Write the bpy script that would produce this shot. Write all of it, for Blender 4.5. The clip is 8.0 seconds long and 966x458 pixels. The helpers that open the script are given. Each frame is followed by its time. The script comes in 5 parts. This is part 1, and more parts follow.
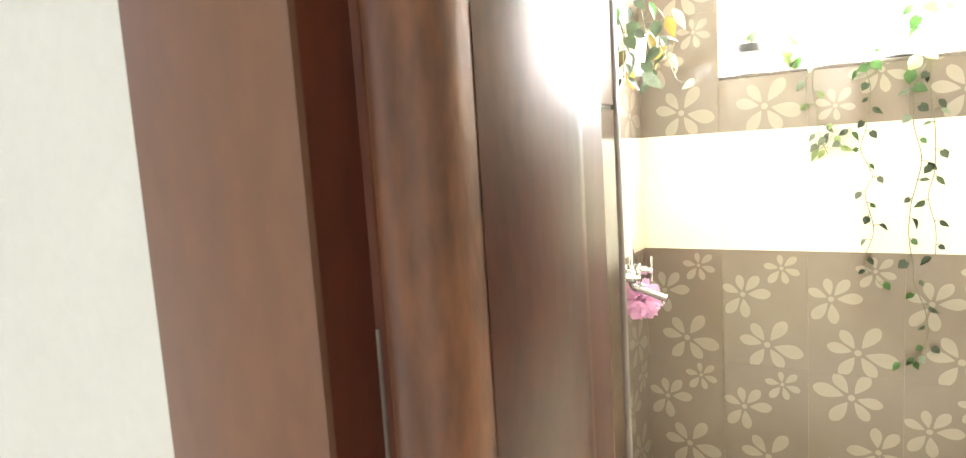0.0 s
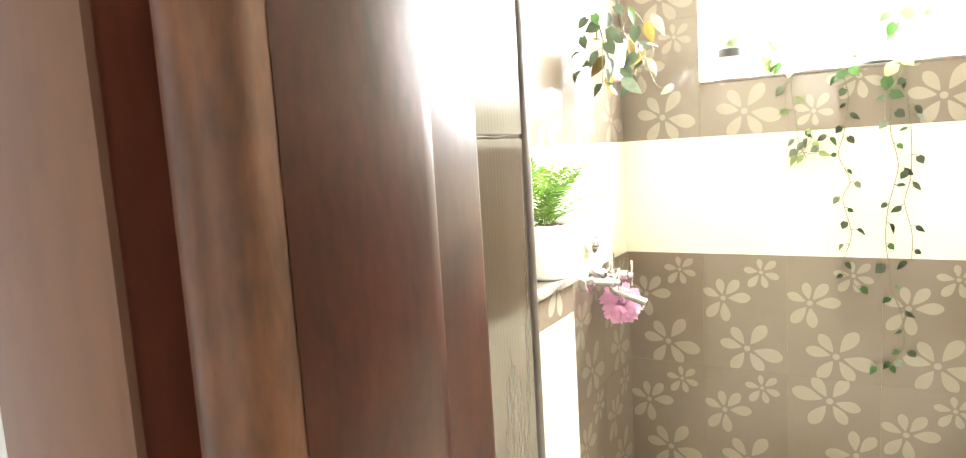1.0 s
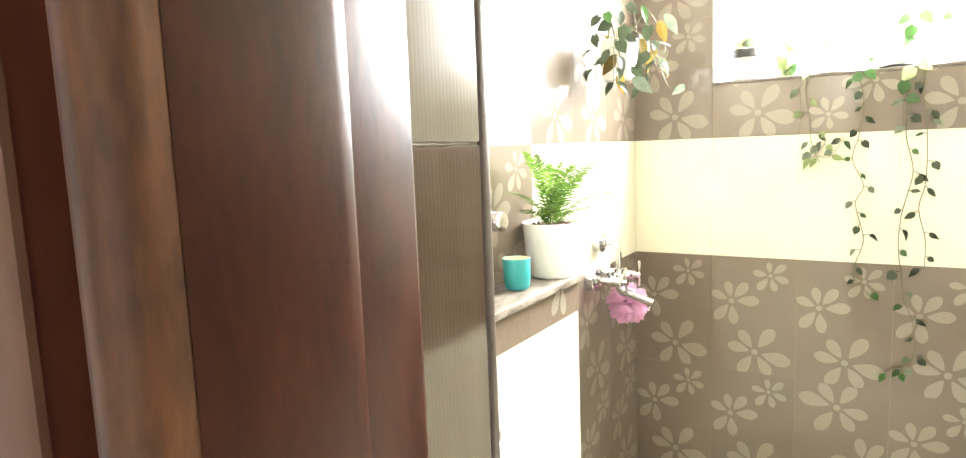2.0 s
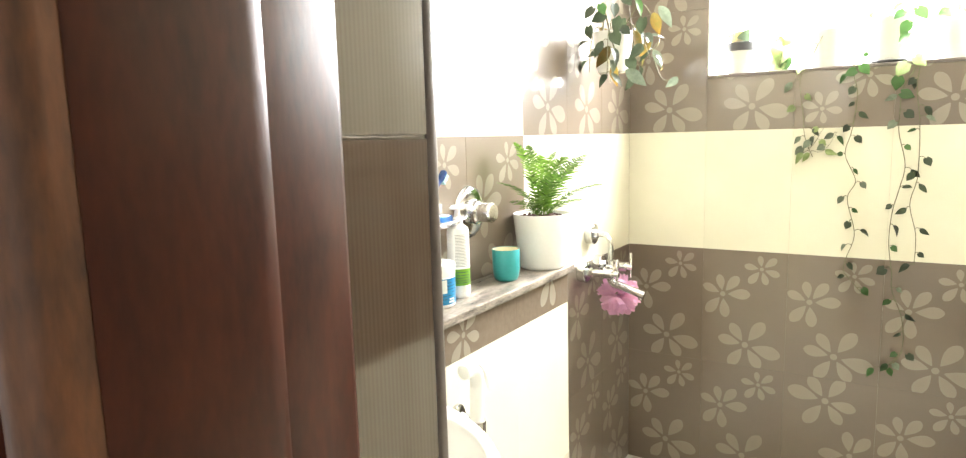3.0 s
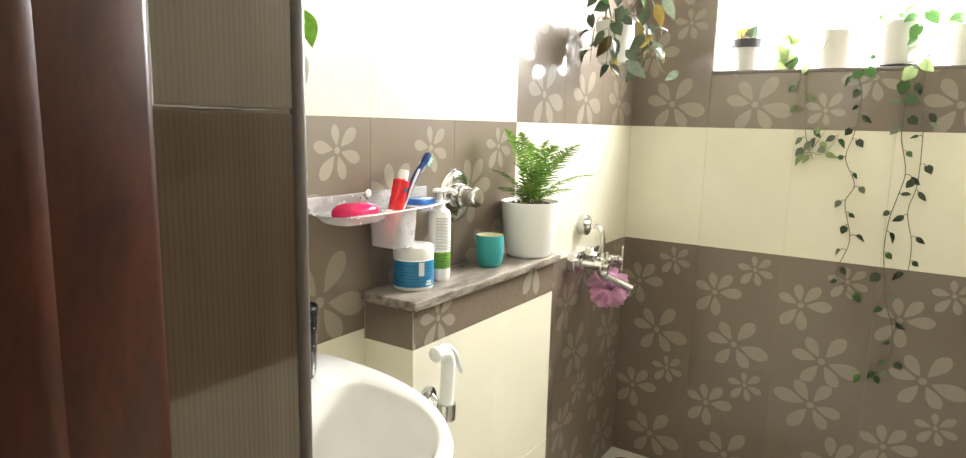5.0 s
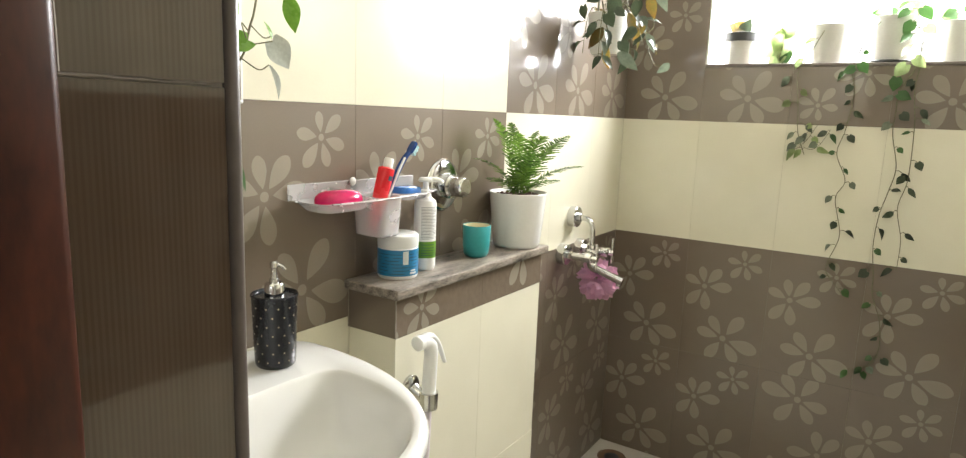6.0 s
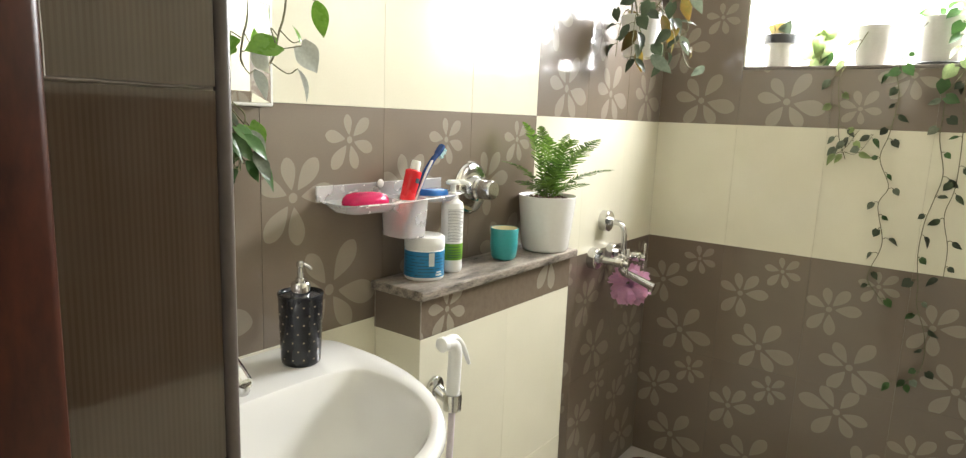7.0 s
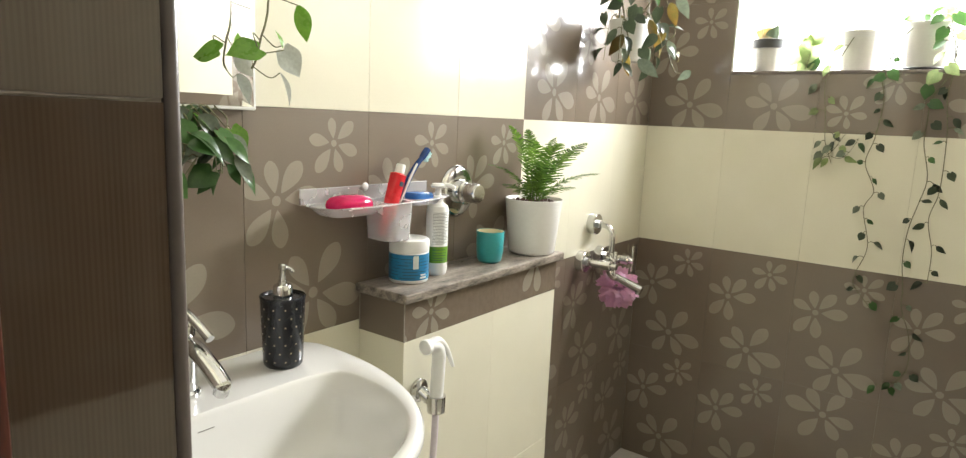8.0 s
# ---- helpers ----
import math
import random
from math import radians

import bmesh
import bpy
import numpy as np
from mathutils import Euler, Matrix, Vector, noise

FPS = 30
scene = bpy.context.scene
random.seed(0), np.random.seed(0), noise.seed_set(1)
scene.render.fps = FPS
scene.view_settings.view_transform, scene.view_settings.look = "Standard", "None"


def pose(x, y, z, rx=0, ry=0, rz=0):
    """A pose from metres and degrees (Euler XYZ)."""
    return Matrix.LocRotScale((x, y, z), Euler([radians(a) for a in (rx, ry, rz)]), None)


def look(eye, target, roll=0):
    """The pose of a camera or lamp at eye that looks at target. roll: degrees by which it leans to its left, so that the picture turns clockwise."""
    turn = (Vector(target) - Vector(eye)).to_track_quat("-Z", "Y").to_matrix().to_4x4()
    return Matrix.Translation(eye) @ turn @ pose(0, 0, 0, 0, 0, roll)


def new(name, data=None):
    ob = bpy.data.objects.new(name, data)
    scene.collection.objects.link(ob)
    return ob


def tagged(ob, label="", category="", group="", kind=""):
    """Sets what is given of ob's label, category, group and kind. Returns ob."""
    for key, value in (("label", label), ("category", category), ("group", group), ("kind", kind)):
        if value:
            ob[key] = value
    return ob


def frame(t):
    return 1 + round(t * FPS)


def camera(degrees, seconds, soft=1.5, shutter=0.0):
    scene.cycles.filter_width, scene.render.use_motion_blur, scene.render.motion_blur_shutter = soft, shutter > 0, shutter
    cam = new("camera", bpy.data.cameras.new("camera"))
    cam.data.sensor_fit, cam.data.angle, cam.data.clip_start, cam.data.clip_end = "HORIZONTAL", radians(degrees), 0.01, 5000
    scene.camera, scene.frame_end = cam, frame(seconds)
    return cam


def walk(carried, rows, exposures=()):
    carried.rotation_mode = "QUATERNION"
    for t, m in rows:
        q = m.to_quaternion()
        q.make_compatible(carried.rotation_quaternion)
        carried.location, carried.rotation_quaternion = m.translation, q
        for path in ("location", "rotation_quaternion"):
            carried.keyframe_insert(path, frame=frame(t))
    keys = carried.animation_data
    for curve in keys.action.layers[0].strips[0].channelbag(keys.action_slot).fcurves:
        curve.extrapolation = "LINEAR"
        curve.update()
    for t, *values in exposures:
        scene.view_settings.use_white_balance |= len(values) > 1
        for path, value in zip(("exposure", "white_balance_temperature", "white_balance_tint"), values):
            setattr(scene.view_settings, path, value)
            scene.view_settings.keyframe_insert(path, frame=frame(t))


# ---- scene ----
cam = camera(73.7, 8.0, soft=1.25, shutter=0.3)
PATH = [
    (0, (0.8106, 0.0140, 1.3284), (-0.2298, 1.7061, 1.0956), -3.63),
    (0.5, (0.8270, 0.0257, 1.3340), (-0.1930, 1.7296, 1.0968), -3.63),
    (1, (0.8411, 0.0365, 1.3386), (-0.1757, 1.7429, 1.1053), -3.45),
    (1.5, (0.8538, 0.0439, 1.3413), (-0.1887, 1.7344, 1.1057), -2.93),
    (3, (0.8891, 0.0558, 1.3431), (-0.1653, 1.7326, 1.0669), -1.55),
    (3.5, (0.9035, 0.0644, 1.3436), (-0.1443, 1.7421, 1.0477), -1.34),
    (4, (0.9187, 0.0750, 1.3437), (-0.1156, 1.7598, 1.0410), -0.37),
    (4.5, (0.9332, 0.0847, 1.3432), (-0.1396, 1.7448, 1.0380), 0.69),
    (6, (0.9689, 0.1124, 1.3355), (-0.1062, 1.7637, 0.9928), 2.17),
    (6.5, (0.9807, 0.1196, 1.3347), (-0.1359, 1.7445, 0.9989), 2.34),
    (7, (0.9931, 0.1248, 1.3363), (-0.1804, 1.7087, 0.9988), 2.26),
    (7.5, (1.0060, 0.1295, 1.3390), (-0.1784, 1.7053, 1.0014), 2.44),
    (8, (1.0190, 0.1342, 1.3422), (-0.1463, 1.7254, 1.0102), 2.49),
]
EXPOSURES = [(0.0, 2.2, 6500, 10), (1.0, 2.1, 6500, 10), (1.7, 1.92, 6500, 10), (3.0, 1.40, 6500, 10), (3.6, 1.24, 6500, 10), (4.5, 0.86, 6500, 10), (6.0, 0.27, 6500, 10), (8.0, 0.14, 6500, 10)]
walk(cam, [(t, look(eye, target, roll)) for t, eye, target, roll in PATH], EXPOSURES)

# ---- light ----
world = bpy.data.worlds.new("daylight")
scene.world = world
world.use_nodes = True
wn = world.node_tree.nodes
sky = wn.new("ShaderNodeTexSky")
sky.sky_type = "NISHITA"
sky.sun_disc = False
sky.sun_elevation = radians(62)
sky.sun_rotation = radians(20)
sky.dust_density = 3.0
wn["Background"].inputs["Strength"].default_value = 0.08
world.node_tree.links.new(sky.outputs[0], wn["Background"].inputs["Color"])

sun = new("sun", bpy.data.lights.new("sun", "SUN"))
sun.data.energy, sun.data.angle, sun.data.color = 2.0, radians(6), (1.0, 0.95, 0.87)
sun.matrix_world = look((0.9, 4.0, 6.0), (0.7, 2.75, 1.5))

window_light = new("window_light", bpy.data.lights.new("window_light", "AREA"))
window_light.data.shape = "RECTANGLE"
window_light.data.size, window_light.data.size_y = 0.9, 0.66
window_light.data.energy, window_light.data.color = 112.0, (0.97, 0.985, 1.0)
window_light.matrix_world = look((0.76, 2.88, 1.90), (0.70, 1.2, 1.22))

# hazy white sky beyond the window
glare = bpy.data.materials.new("hazy_sky")
glare.use_nodes = True
glare.node_tree.nodes["Principled BSDF"].inputs["Base Color"].default_value = (0.0, 0.0, 0.0, 1)
glare.node_tree.nodes["Principled BSDF"].inputs["Emission Color"].default_value = (1.0, 0.99, 0.96, 1)
glare.node_tree.nodes["Principled BSDF"].inputs["Emission Strength"].default_value = 3.0
sheet = bpy.data.meshes.new("backdrop")
sheet.from_pydata([(-14, 12, -0.1), (14, 12, -0.1), (14, 12, 14), (-14, 12, 14)], [], [(0, 1, 2, 3)])
sheet.materials.append(glare)
tagged(new("backdrop", sheet), "bright hazy white sky beyond the window", "sky", kind="structure")


# ---- materials ----
def material(name, colour, rough=0.5, metal=0.0, dark=None, scale=8.0, stretch=(1, 1, 1), fine=120.0, bump=0.15, bump_scale=60.0,
             spread=0.5, rough_var=0.08, random_tint=0.0, transmission=0.0, ior=1.45, subsurface=0.0, coat=0.0, translucent=0.0, island=False):
    """A surface with broad stains, fine grain, uneven gloss and light relief."""
    m = bpy.data.materials.new(name)
    m.use_nodes = True
    nt = m.node_tree
    n, l = nt.nodes, nt.links
    b = n["Principled BSDF"]
    dark = dark or tuple(c * 0.8 for c in colour)
    co = n.new("ShaderNodeTexCoord")
    mp = n.new("ShaderNodeMapping")
    mp.inputs["Scale"].default_value = stretch
    l.new(co.outputs["Object"], mp.inputs["Vector"])
    big = n.new("ShaderNodeTexNoise")
    big.inputs["Scale"].default_value, big.inputs["Detail"].default_value = scale, 6
    small = n.new("ShaderNodeTexNoise")
    small.inputs["Scale"].default_value, small.inputs["Detail"].default_value = fine, 3
    for t in (big, small):
        l.new(mp.outputs[0], t.inputs["Vector"])
    both = n.new("ShaderNodeMix")
    both.data_type = "FLOAT"
    both.inputs[0].default_value = 0.35
    l.new(big.outputs["Fac"], both.inputs[2])
    l.new(small.outputs["Fac"], both.inputs[3])
    ramp = n.new("ShaderNodeValToRGB")
    ramp.color_ramp.elements[0].position, ramp.color_ramp.elements[1].position = 0.5 - spread * 0.4, 0.5 + spread * 0.4
    ramp.color_ramp.elements[0].color, ramp.color_ramp.elements[1].color = (*dark, 1), (*colour, 1)
    l.new(both.outputs[0], ramp.inputs[0])
    out = ramp.outputs[0]
    if random_tint:
        if island:
            src = n.new("ShaderNodeNewGeometry").outputs["Random Per Island"]
        else:
            src = n.new("ShaderNodeObjectInfo").outputs["Random"]
        rng = n.new("ShaderNodeMapRange")
        rng.inputs["To Min"].default_value, rng.inputs["To Max"].default_value = 1 - random_tint, 1 + random_tint
        l.new(src, rng.inputs["Value"])
        hsv = n.new("ShaderNodeHueSaturation")
        l.new(rng.outputs[0], hsv.inputs["Value"])
        l.new(out, hsv.inputs["Color"])
        out = hsv.outputs[0]
    l.new(out, b.inputs["Base Color"])
    rr = n.new("ShaderNodeMapRange")
    rr.inputs["To Min"].default_value, rr.inputs["To Max"].default_value = max(0.02, rough - rough_var), rough + rough_var
    l.new(big.outputs["Fac"], rr.inputs["Value"])
    l.new(rr.outputs[0], b.inputs["Roughness"])
    b.inputs["Metallic"].default_value = metal
    b.inputs["IOR"].default_value = ior
    b.inputs["Transmission Weight"].default_value = transmission
    b.inputs["Coat Weight"].default_value = coat
    b.inputs["Coat Roughness"].default_value = 0.08
    if subsurface:
        b.inputs["Subsurface Weight"].default_value = subsurface
        b.inputs["Subsurface Scale"].default_value = 0.01
    if bump:
        bt = n.new("ShaderNodeTexNoise")
        bt.inputs["Scale"].default_value, bt.inputs["Detail"].default_value = bump_scale, 4
        l.new(mp.outputs[0], bt.inputs["Vector"])
        bp = n.new("ShaderNodeBump")
        bp.inputs["Strength"].default_value, bp.inputs["Distance"].default_value = bump, 0.002
        l.new(bt.outputs["Fac"], bp.inputs["Height"])
        l.new(bp.outputs[0], b.inputs["Normal"])
    if translucent:
        tr = n.new("ShaderNodeBsdfTranslucent")
        mx = n.new("ShaderNodeMixShader")
        mx.inputs[0].default_value = translucent
        l.new(out, tr.inputs["Color"])
        l.new(b.outputs[0], mx.inputs[1])
        l.new(tr.outputs[0], mx.inputs[2])
        l.new(mx.outputs[0], n["Material Output"].inputs["Surface"])
    return m


TAUPE = material("taupe_tile", (0.174, 0.134, 0.096), 0.34, dark=(0.145, 0.111, 0.082), scale=5, fine=300, bump=0.03, bump_scale=14, random_tint=0.05, rough_var=0.06, coat=0.85)
PRINT = material("flower_print", (0.270, 0.236, 0.184), 0.36, dark=(0.232, 0.203, 0.157), scale=9, fine=300, bump=0.03, bump_scale=14, random_tint=0.04, rough_var=0.05, coat=0.85)
STAINED = material("limescaled_taupe_tile", (0.192, 0.152, 0.115), 0.24, dark=(0.145, 0.111, 0.082), scale=7, fine=60, stretch=(10, 8, 0.7), bump=0.04, bump_scale=30, spread=0.6, rough_var=0.06)
CREAM = material("cream_tile", (0.74, 0.71, 0.575), 0.13, dark=(0.69, 0.66, 0.525), scale=6, fine=250, bump=0.03, bump_scale=12, random_tint=0.02, rough_var=0.06)
GROUT = material("grout", (0.46, 0.41, 0.33), 0.85, dark=(0.36, 0.315, 0.25), scale=14, bump=0.3)
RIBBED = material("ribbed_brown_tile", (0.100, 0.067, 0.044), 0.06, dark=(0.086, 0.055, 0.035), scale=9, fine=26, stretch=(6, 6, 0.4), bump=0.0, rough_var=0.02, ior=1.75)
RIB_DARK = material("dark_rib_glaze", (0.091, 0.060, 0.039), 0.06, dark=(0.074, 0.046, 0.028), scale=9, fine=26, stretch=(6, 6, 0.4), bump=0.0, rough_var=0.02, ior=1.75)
WOOD = material("mahogany_varnish", (0.088, 0.0225, 0.0103), 0.30, dark=(0.015, 0.0065, 0.0055), scale=20, stretch=(4, 4, 1.3), fine=95, bump=0.07, bump_scale=26, ior=1.36, spread=0.75, rough_var=0.05)
WOOD_RED = material("red_mahogany", (0.22, 0.060, 0.030), 0.4, dark=(0.10, 0.034, 0.022), scale=8, stretch=(3, 3, 0.8), fine=60, bump=0.1, bump_scale=30)
WOOD_BEAD = material("worn_mahogany", (0.225, 0.084, 0.032), 0.44, dark=(0.028, 0.015, 0.011), scale=20, stretch=(4, 4, 1.1), fine=90, bump=0.3, bump_scale=24, coat=0.05, spread=0.6)
WOOD_FACE = material("brown_painted_wood", (0.25, 0.118, 0.068), 0.42, dark=(0.17, 0.092, 0.062), scale=4, stretch=(2, 2, 0.9), fine=60, bump=0.15, bump_scale=20)
PAINT = material("white_wall_paint", (0.82, 0.81, 0.76), 0.7, dark=(0.75, 0.74, 0.69), scale=3, fine=200, bump=0.2, bump_scale=150)
CAULK = material("dried_cement_smear", (0.36, 0.32, 0.27), 0.8, dark=(0.2, 0.17, 0.14), scale=60, bump=0.4)
BEAD = material("grey_edge_trim", (0.15, 0.122, 0.108), 0.3, dark=(0.10, 0.083, 0.073), scale=20, bump=0.05)
STONE = material("grey_stone_slab", (0.36, 0.31, 0.26), 0.34, dark=(0.060, 0.049, 0.039), scale=26, fine=150, stretch=(2.0, 0.5, 2.0), bump=0.3, bump_scale=60, spread=0.34, rough_var=0.15)
SILL_EDGE = material("dark_sill_edge", (0.20, 0.17, 0.15), 0.4, dark=(0.12, 0.10, 0.088), scale=20, bump=0.1)
FLOOR = material("off_white_floor_tile", (0.62, 0.60, 0.55), 0.35, dark=(0.5, 0.47, 0.42), scale=6, fine=120, bump=0.1)
RUST = material("rust_stained_grout", (0.22, 0.125, 0.075), 0.85, dark=(0.13, 0.08, 0.05), scale=30, bump=0.3)
CERAMIC = material("white_ceramic", (0.73, 0.725, 0.70), 0.08, dark=(0.72, 0.715, 0.69), scale=4, bump=0.0, coat=0.3, rough_var=0.03)
CHROME = material("chrome", (0.66, 0.66, 0.65), 0.13, metal=1.0, dark=(0.55, 0.55, 0.54), scale=30, bump=0.02, rough_var=0.05)
MIRROR = material("mirror_silver", (0.9, 0.91, 0.9), 0.02, metal=1.0, dark=(0.88, 0.89, 0.88), scale=4, bump=0.0, rough_var=0.005)
WHITE_PLASTIC = material("white_plastic", (0.82, 0.82, 0.80), 0.3, dark=(0.78, 0.78, 0.75), scale=9, bump=0.03)
POT_WHITE = material("white_glazed_pot", (0.80, 0.79, 0.77), 0.2, dark=(0.74, 0.73, 0.70), scale=7, bump=0.02)
POT_THIN = material("milky_plastic_pot", (0.62, 0.62, 0.58), 0.4, dark=(0.56, 0.56, 0.52), scale=9, bump=0.03, translucent=0.06)
FROSTED = material("frosted_clear_plastic", (0.97, 0.96, 0.965), 0.26, dark=(0.95, 0.935, 0.94), scale=20, bump=0.03, transmission=0.72, ior=1.2)
PINK = material("pink_soap", (0.76, 0.018, 0.15), 0.16, dark=(0.55, 0.010, 0.09), scale=22, bump=0.05, subsurface=0.2, transmission=0.25)
RED = material("red_tube", (0.72, 0.03, 0.035), 0.28, dark=(0.62, 0.02, 0.03), scale=14, bump=0.06)
BLUE = material("dark_blue_plastic", (0.015, 0.05, 0.19), 0.25, dark=(0.012, 0.04, 0.15), scale=20, bump=0.0)
BLUE_LIGHT = material("bright_blue_plastic", (0.05, 0.24, 0.70), 0.22, dark=(0.04, 0.2, 0.6), scale=20, bump=0.0, transmission=0.3)
BRISTLE = material("bristles", (0.7, 0.8, 0.78), 0.7, dark=(0.2, 0.55, 0.6), scale=200, bump=0.3)
JAR_BLUE = material("blue_jar_label", (0.02, 0.21, 0.40), 0.3, dark=(0.015, 0.15, 0.31), scale=30, stretch=(1, 1, 5), bump=0.05)
INK = material("dark_print", (0.03, 0.07, 0.10), 0.4, bump=0.0)
GREY_INK = material("grey_print", (0.16, 0.17, 0.17), 0.5, bump=0.0)
PALE_INK = material("pale_print", (0.70, 0.72, 0.70), 0.4, bump=0.0)
GREEN_LABEL = material("green_label", (0.17, 0.36, 0.03), 0.35, dark=(0.10, 0.24, 0.02), scale=40, bump=0.0)
TEAL = material("teal_glazed_cup", (0.035, 0.30, 0.31), 0.3, dark=(0.028, 0.25, 0.26), scale=10, bump=0.05)
CUP_IN = material("cream_cup_lining", (0.75, 0.68, 0.45), 0.4, bump=0.03)
BLACK = material("black_glossy_plastic", (0.012, 0.013, 0.017), 0.2, dark=(0.01, 0.01, 0.013), scale=10, bump=0.0)
GOLD_DOT = material("tan_dots", (0.34, 0.28, 0.19), 0.4, bump=0.0)
GREY_POT = material("grey_pot_rim", (0.06, 0.06, 0.06), 0.5, bump=0.05)
SOIL = material("potting_soil", (0.10, 0.045, 0.03), 0.9, dark=(0.035, 0.02, 0.015), scale=80, fine=300, bump=0.8, bump_scale=120)
LEAF = material("green_leaf", (0.055, 0.125, 0.03), 0.3, dark=(0.03, 0.08, 0.02), scale=2.6, fine=11, bump_scale=7, bump=0.15, random_tint=0.35, translucent=0.2)
LEAF_DARK = material("dark_green_leaf", (0.052, 0.072, 0.036), 0.33, dark=(0.024, 0.038, 0.020), scale=2.6, fine=11, bump=0.15, bump_scale=7, random_tint=0.35, translucent=0.15)
LEAF_SILVER = material("silvery_leaf_back", (0.46, 0.48, 0.43), 0.3, dark=(0.30, 0.32, 0.28), scale=2.4, fine=10, bump=0.2, bump_scale=7, translucent=0.15)
LEAF_LIGHT = material("light_green_leaf", (0.30, 0.36, 0.16), 0.3, dark=(0.17, 0.24, 0.09), scale=2.6, fine=11, bump_scale=7, bump=0.15, random_tint=0.3, translucent=0.4)
LEAF_FRESH = material("fresh_glossy_leaf", (0.17, 0.34, 0.045), 0.28, dark=(0.10, 0.23, 0.03), scale=2.6, fine=11, bump_scale=7, bump=0.1, random_tint=0.3, translucent=0.4)
LEAF_DRY = material("yellowing_leaf", (0.165, 0.085, 0.018), 0.42, dark=(0.055, 0.062, 0.014), scale=2.2, fine=10, bump=0.2, bump_scale=7, random_tint=0.4, translucent=0.5, spread=0.45)
LEAF_PALE = material("pale_grey_green_leaf", (0.22, 0.25, 0.18), 0.32, dark=(0.040, 0.062, 0.038), scale=2.4, fine=10, bump=0.2, bump_scale=7, random_tint=0.3, translucent=0.2, spread=0.9)
FERN = material("fern_green", (0.15, 0.265, 0.032), 0.34, dark=(0.028, 0.080, 0.014), scale=18, bump=0.0, random_tint=0.5, translucent=0.45, island=True)
STEM = material("plant_stem", (0.16, 0.17, 0.08), 0.6, dark=(0.09, 0.07, 0.04), scale=60, bump=0.1)
LOOFAH = material("pink_nylon_mesh", (0.92, 0.60, 0.72), 0.6, dark=(0.76, 0.48, 0.70), scale=18, fine=400, bump=0.4, bump_scale=500, translucent=0.5)
HOSE = material("white_hose", (0.72, 0.66, 0.70), 0.35, dark=(0.66, 0.58, 0.64), scale=30, bump=0.05)
WIRE = material("thin_wire", (0.25, 0.24, 0.22), 0.5, bump=0.0)
GROUND = material("concrete_ground", (0.30, 0.29, 0.27), 0.85, dark=(0.22, 0.21, 0.2), scale=2, fine=60, bump=0.3)


# ---- mesh helpers ----
def part(name, bm, mats, parent=None, label="", smooth=False, at=None):
    """Links a bmesh as one mesh object, under a thing if parent is given."""
    me = bpy.data.meshes.new(name)
    bmesh.ops.recalc_face_normals(bm, faces=bm.faces[:])
    bm.to_mesh(me)
    bm.free()
    for m in mats if isinstance(mats, (list, tuple)) else [mats]:
        me.materials.append(m)
    if smooth:
        me.shade_smooth()
        me.set_sharp_from_angle(angle=radians(40))
    ob = new(name, me)
    if parent:
        ob.parent = parent
    if at:
        ob.location = at
    if label:
        ob["label"] = label
    return ob


def thing(name, at, label, category, group="", kind=""):
    ob = new(name)
    ob.empty_display_size = 0.03
    ob.location = at
    return tagged(ob, label, category, group, kind)


def add_box(bm, lo, hi, bevel=0.0, segs=2, mat=0):
    lo, hi = Vector(lo), Vector(hi)
    r = bmesh.ops.create_cube(bm, size=1.0, matrix=Matrix.LocRotScale((lo + hi) / 2, None, hi - lo))
    vs = r["verts"]
    faces = {f for v in vs for f in v.link_faces}
    for f in faces:
        f.material_index = mat
    if bevel:
        edges = list({e for v in vs for e in v.link_edges})
        bmesh.ops.bevel(bm, geom=edges, offset=bevel, segments=segs, affect="EDGES", profile=0.5, material=mat)
    return bm


def box(lo, hi, bevel=0.0, segs=2):
    return add_box(bmesh.new(), lo, hi, bevel, segs)


def add_lathe(bm, profile, segs=40, mat=0, m=None):
    """Turns (radius, height) pairs round z; radius 0 closes an end."""
    rings = []
    m = m or Matrix()
    for r, z in profile:
        if r <= 1e-6:
            rings.append([bm.verts.new(m @ Vector((0, 0, z)))])
        else:
            rings.append([bm.verts.new(m @ Vector((r * math.cos(2 * math.pi * i / segs), r * math.sin(2 * math.pi * i / segs), z))) for i in range(segs)])
    for a, b in zip(rings, rings[1:]):
        for i in range(segs):
            j = (i + 1) % segs
            if len(a) == 1 and len(b) == 1:
                continue
            if len(a) == 1:
                f = bm.faces.new((a[0], b[i], b[j]))
            elif len(b) == 1:
                f = bm.faces.new((a[i], a[j], b[0]))
            else:
                f = bm.faces.new((a[i], a[j], b[j], b[i]))
            f.material_index = mat
    return bm


def lathe(profile, segs=40, m=None):
    return add_lathe(bmesh.new(), profile, segs, 0, m)


def smooth_path(points, n=8):
    """A Catmull-Rom line through the points."""
    p = [Vector(q) for q in points]
    p = [p[0] * 2 - p[1]] + p + [p[-1] * 2 - p[-2]]
    out = []
    for a, b, c, d in zip(p, p[1:], p[2:], p[3:]):
        for i in range(n):
            t = i / n
            out.append(0.5 * ((2 * b) + (c - a) * t + (2 * a - 5 * b + 4 * c - d) * t * t + (3 * b - a - 3 * c + d) * t ** 3))
    return out + [p[-2]]


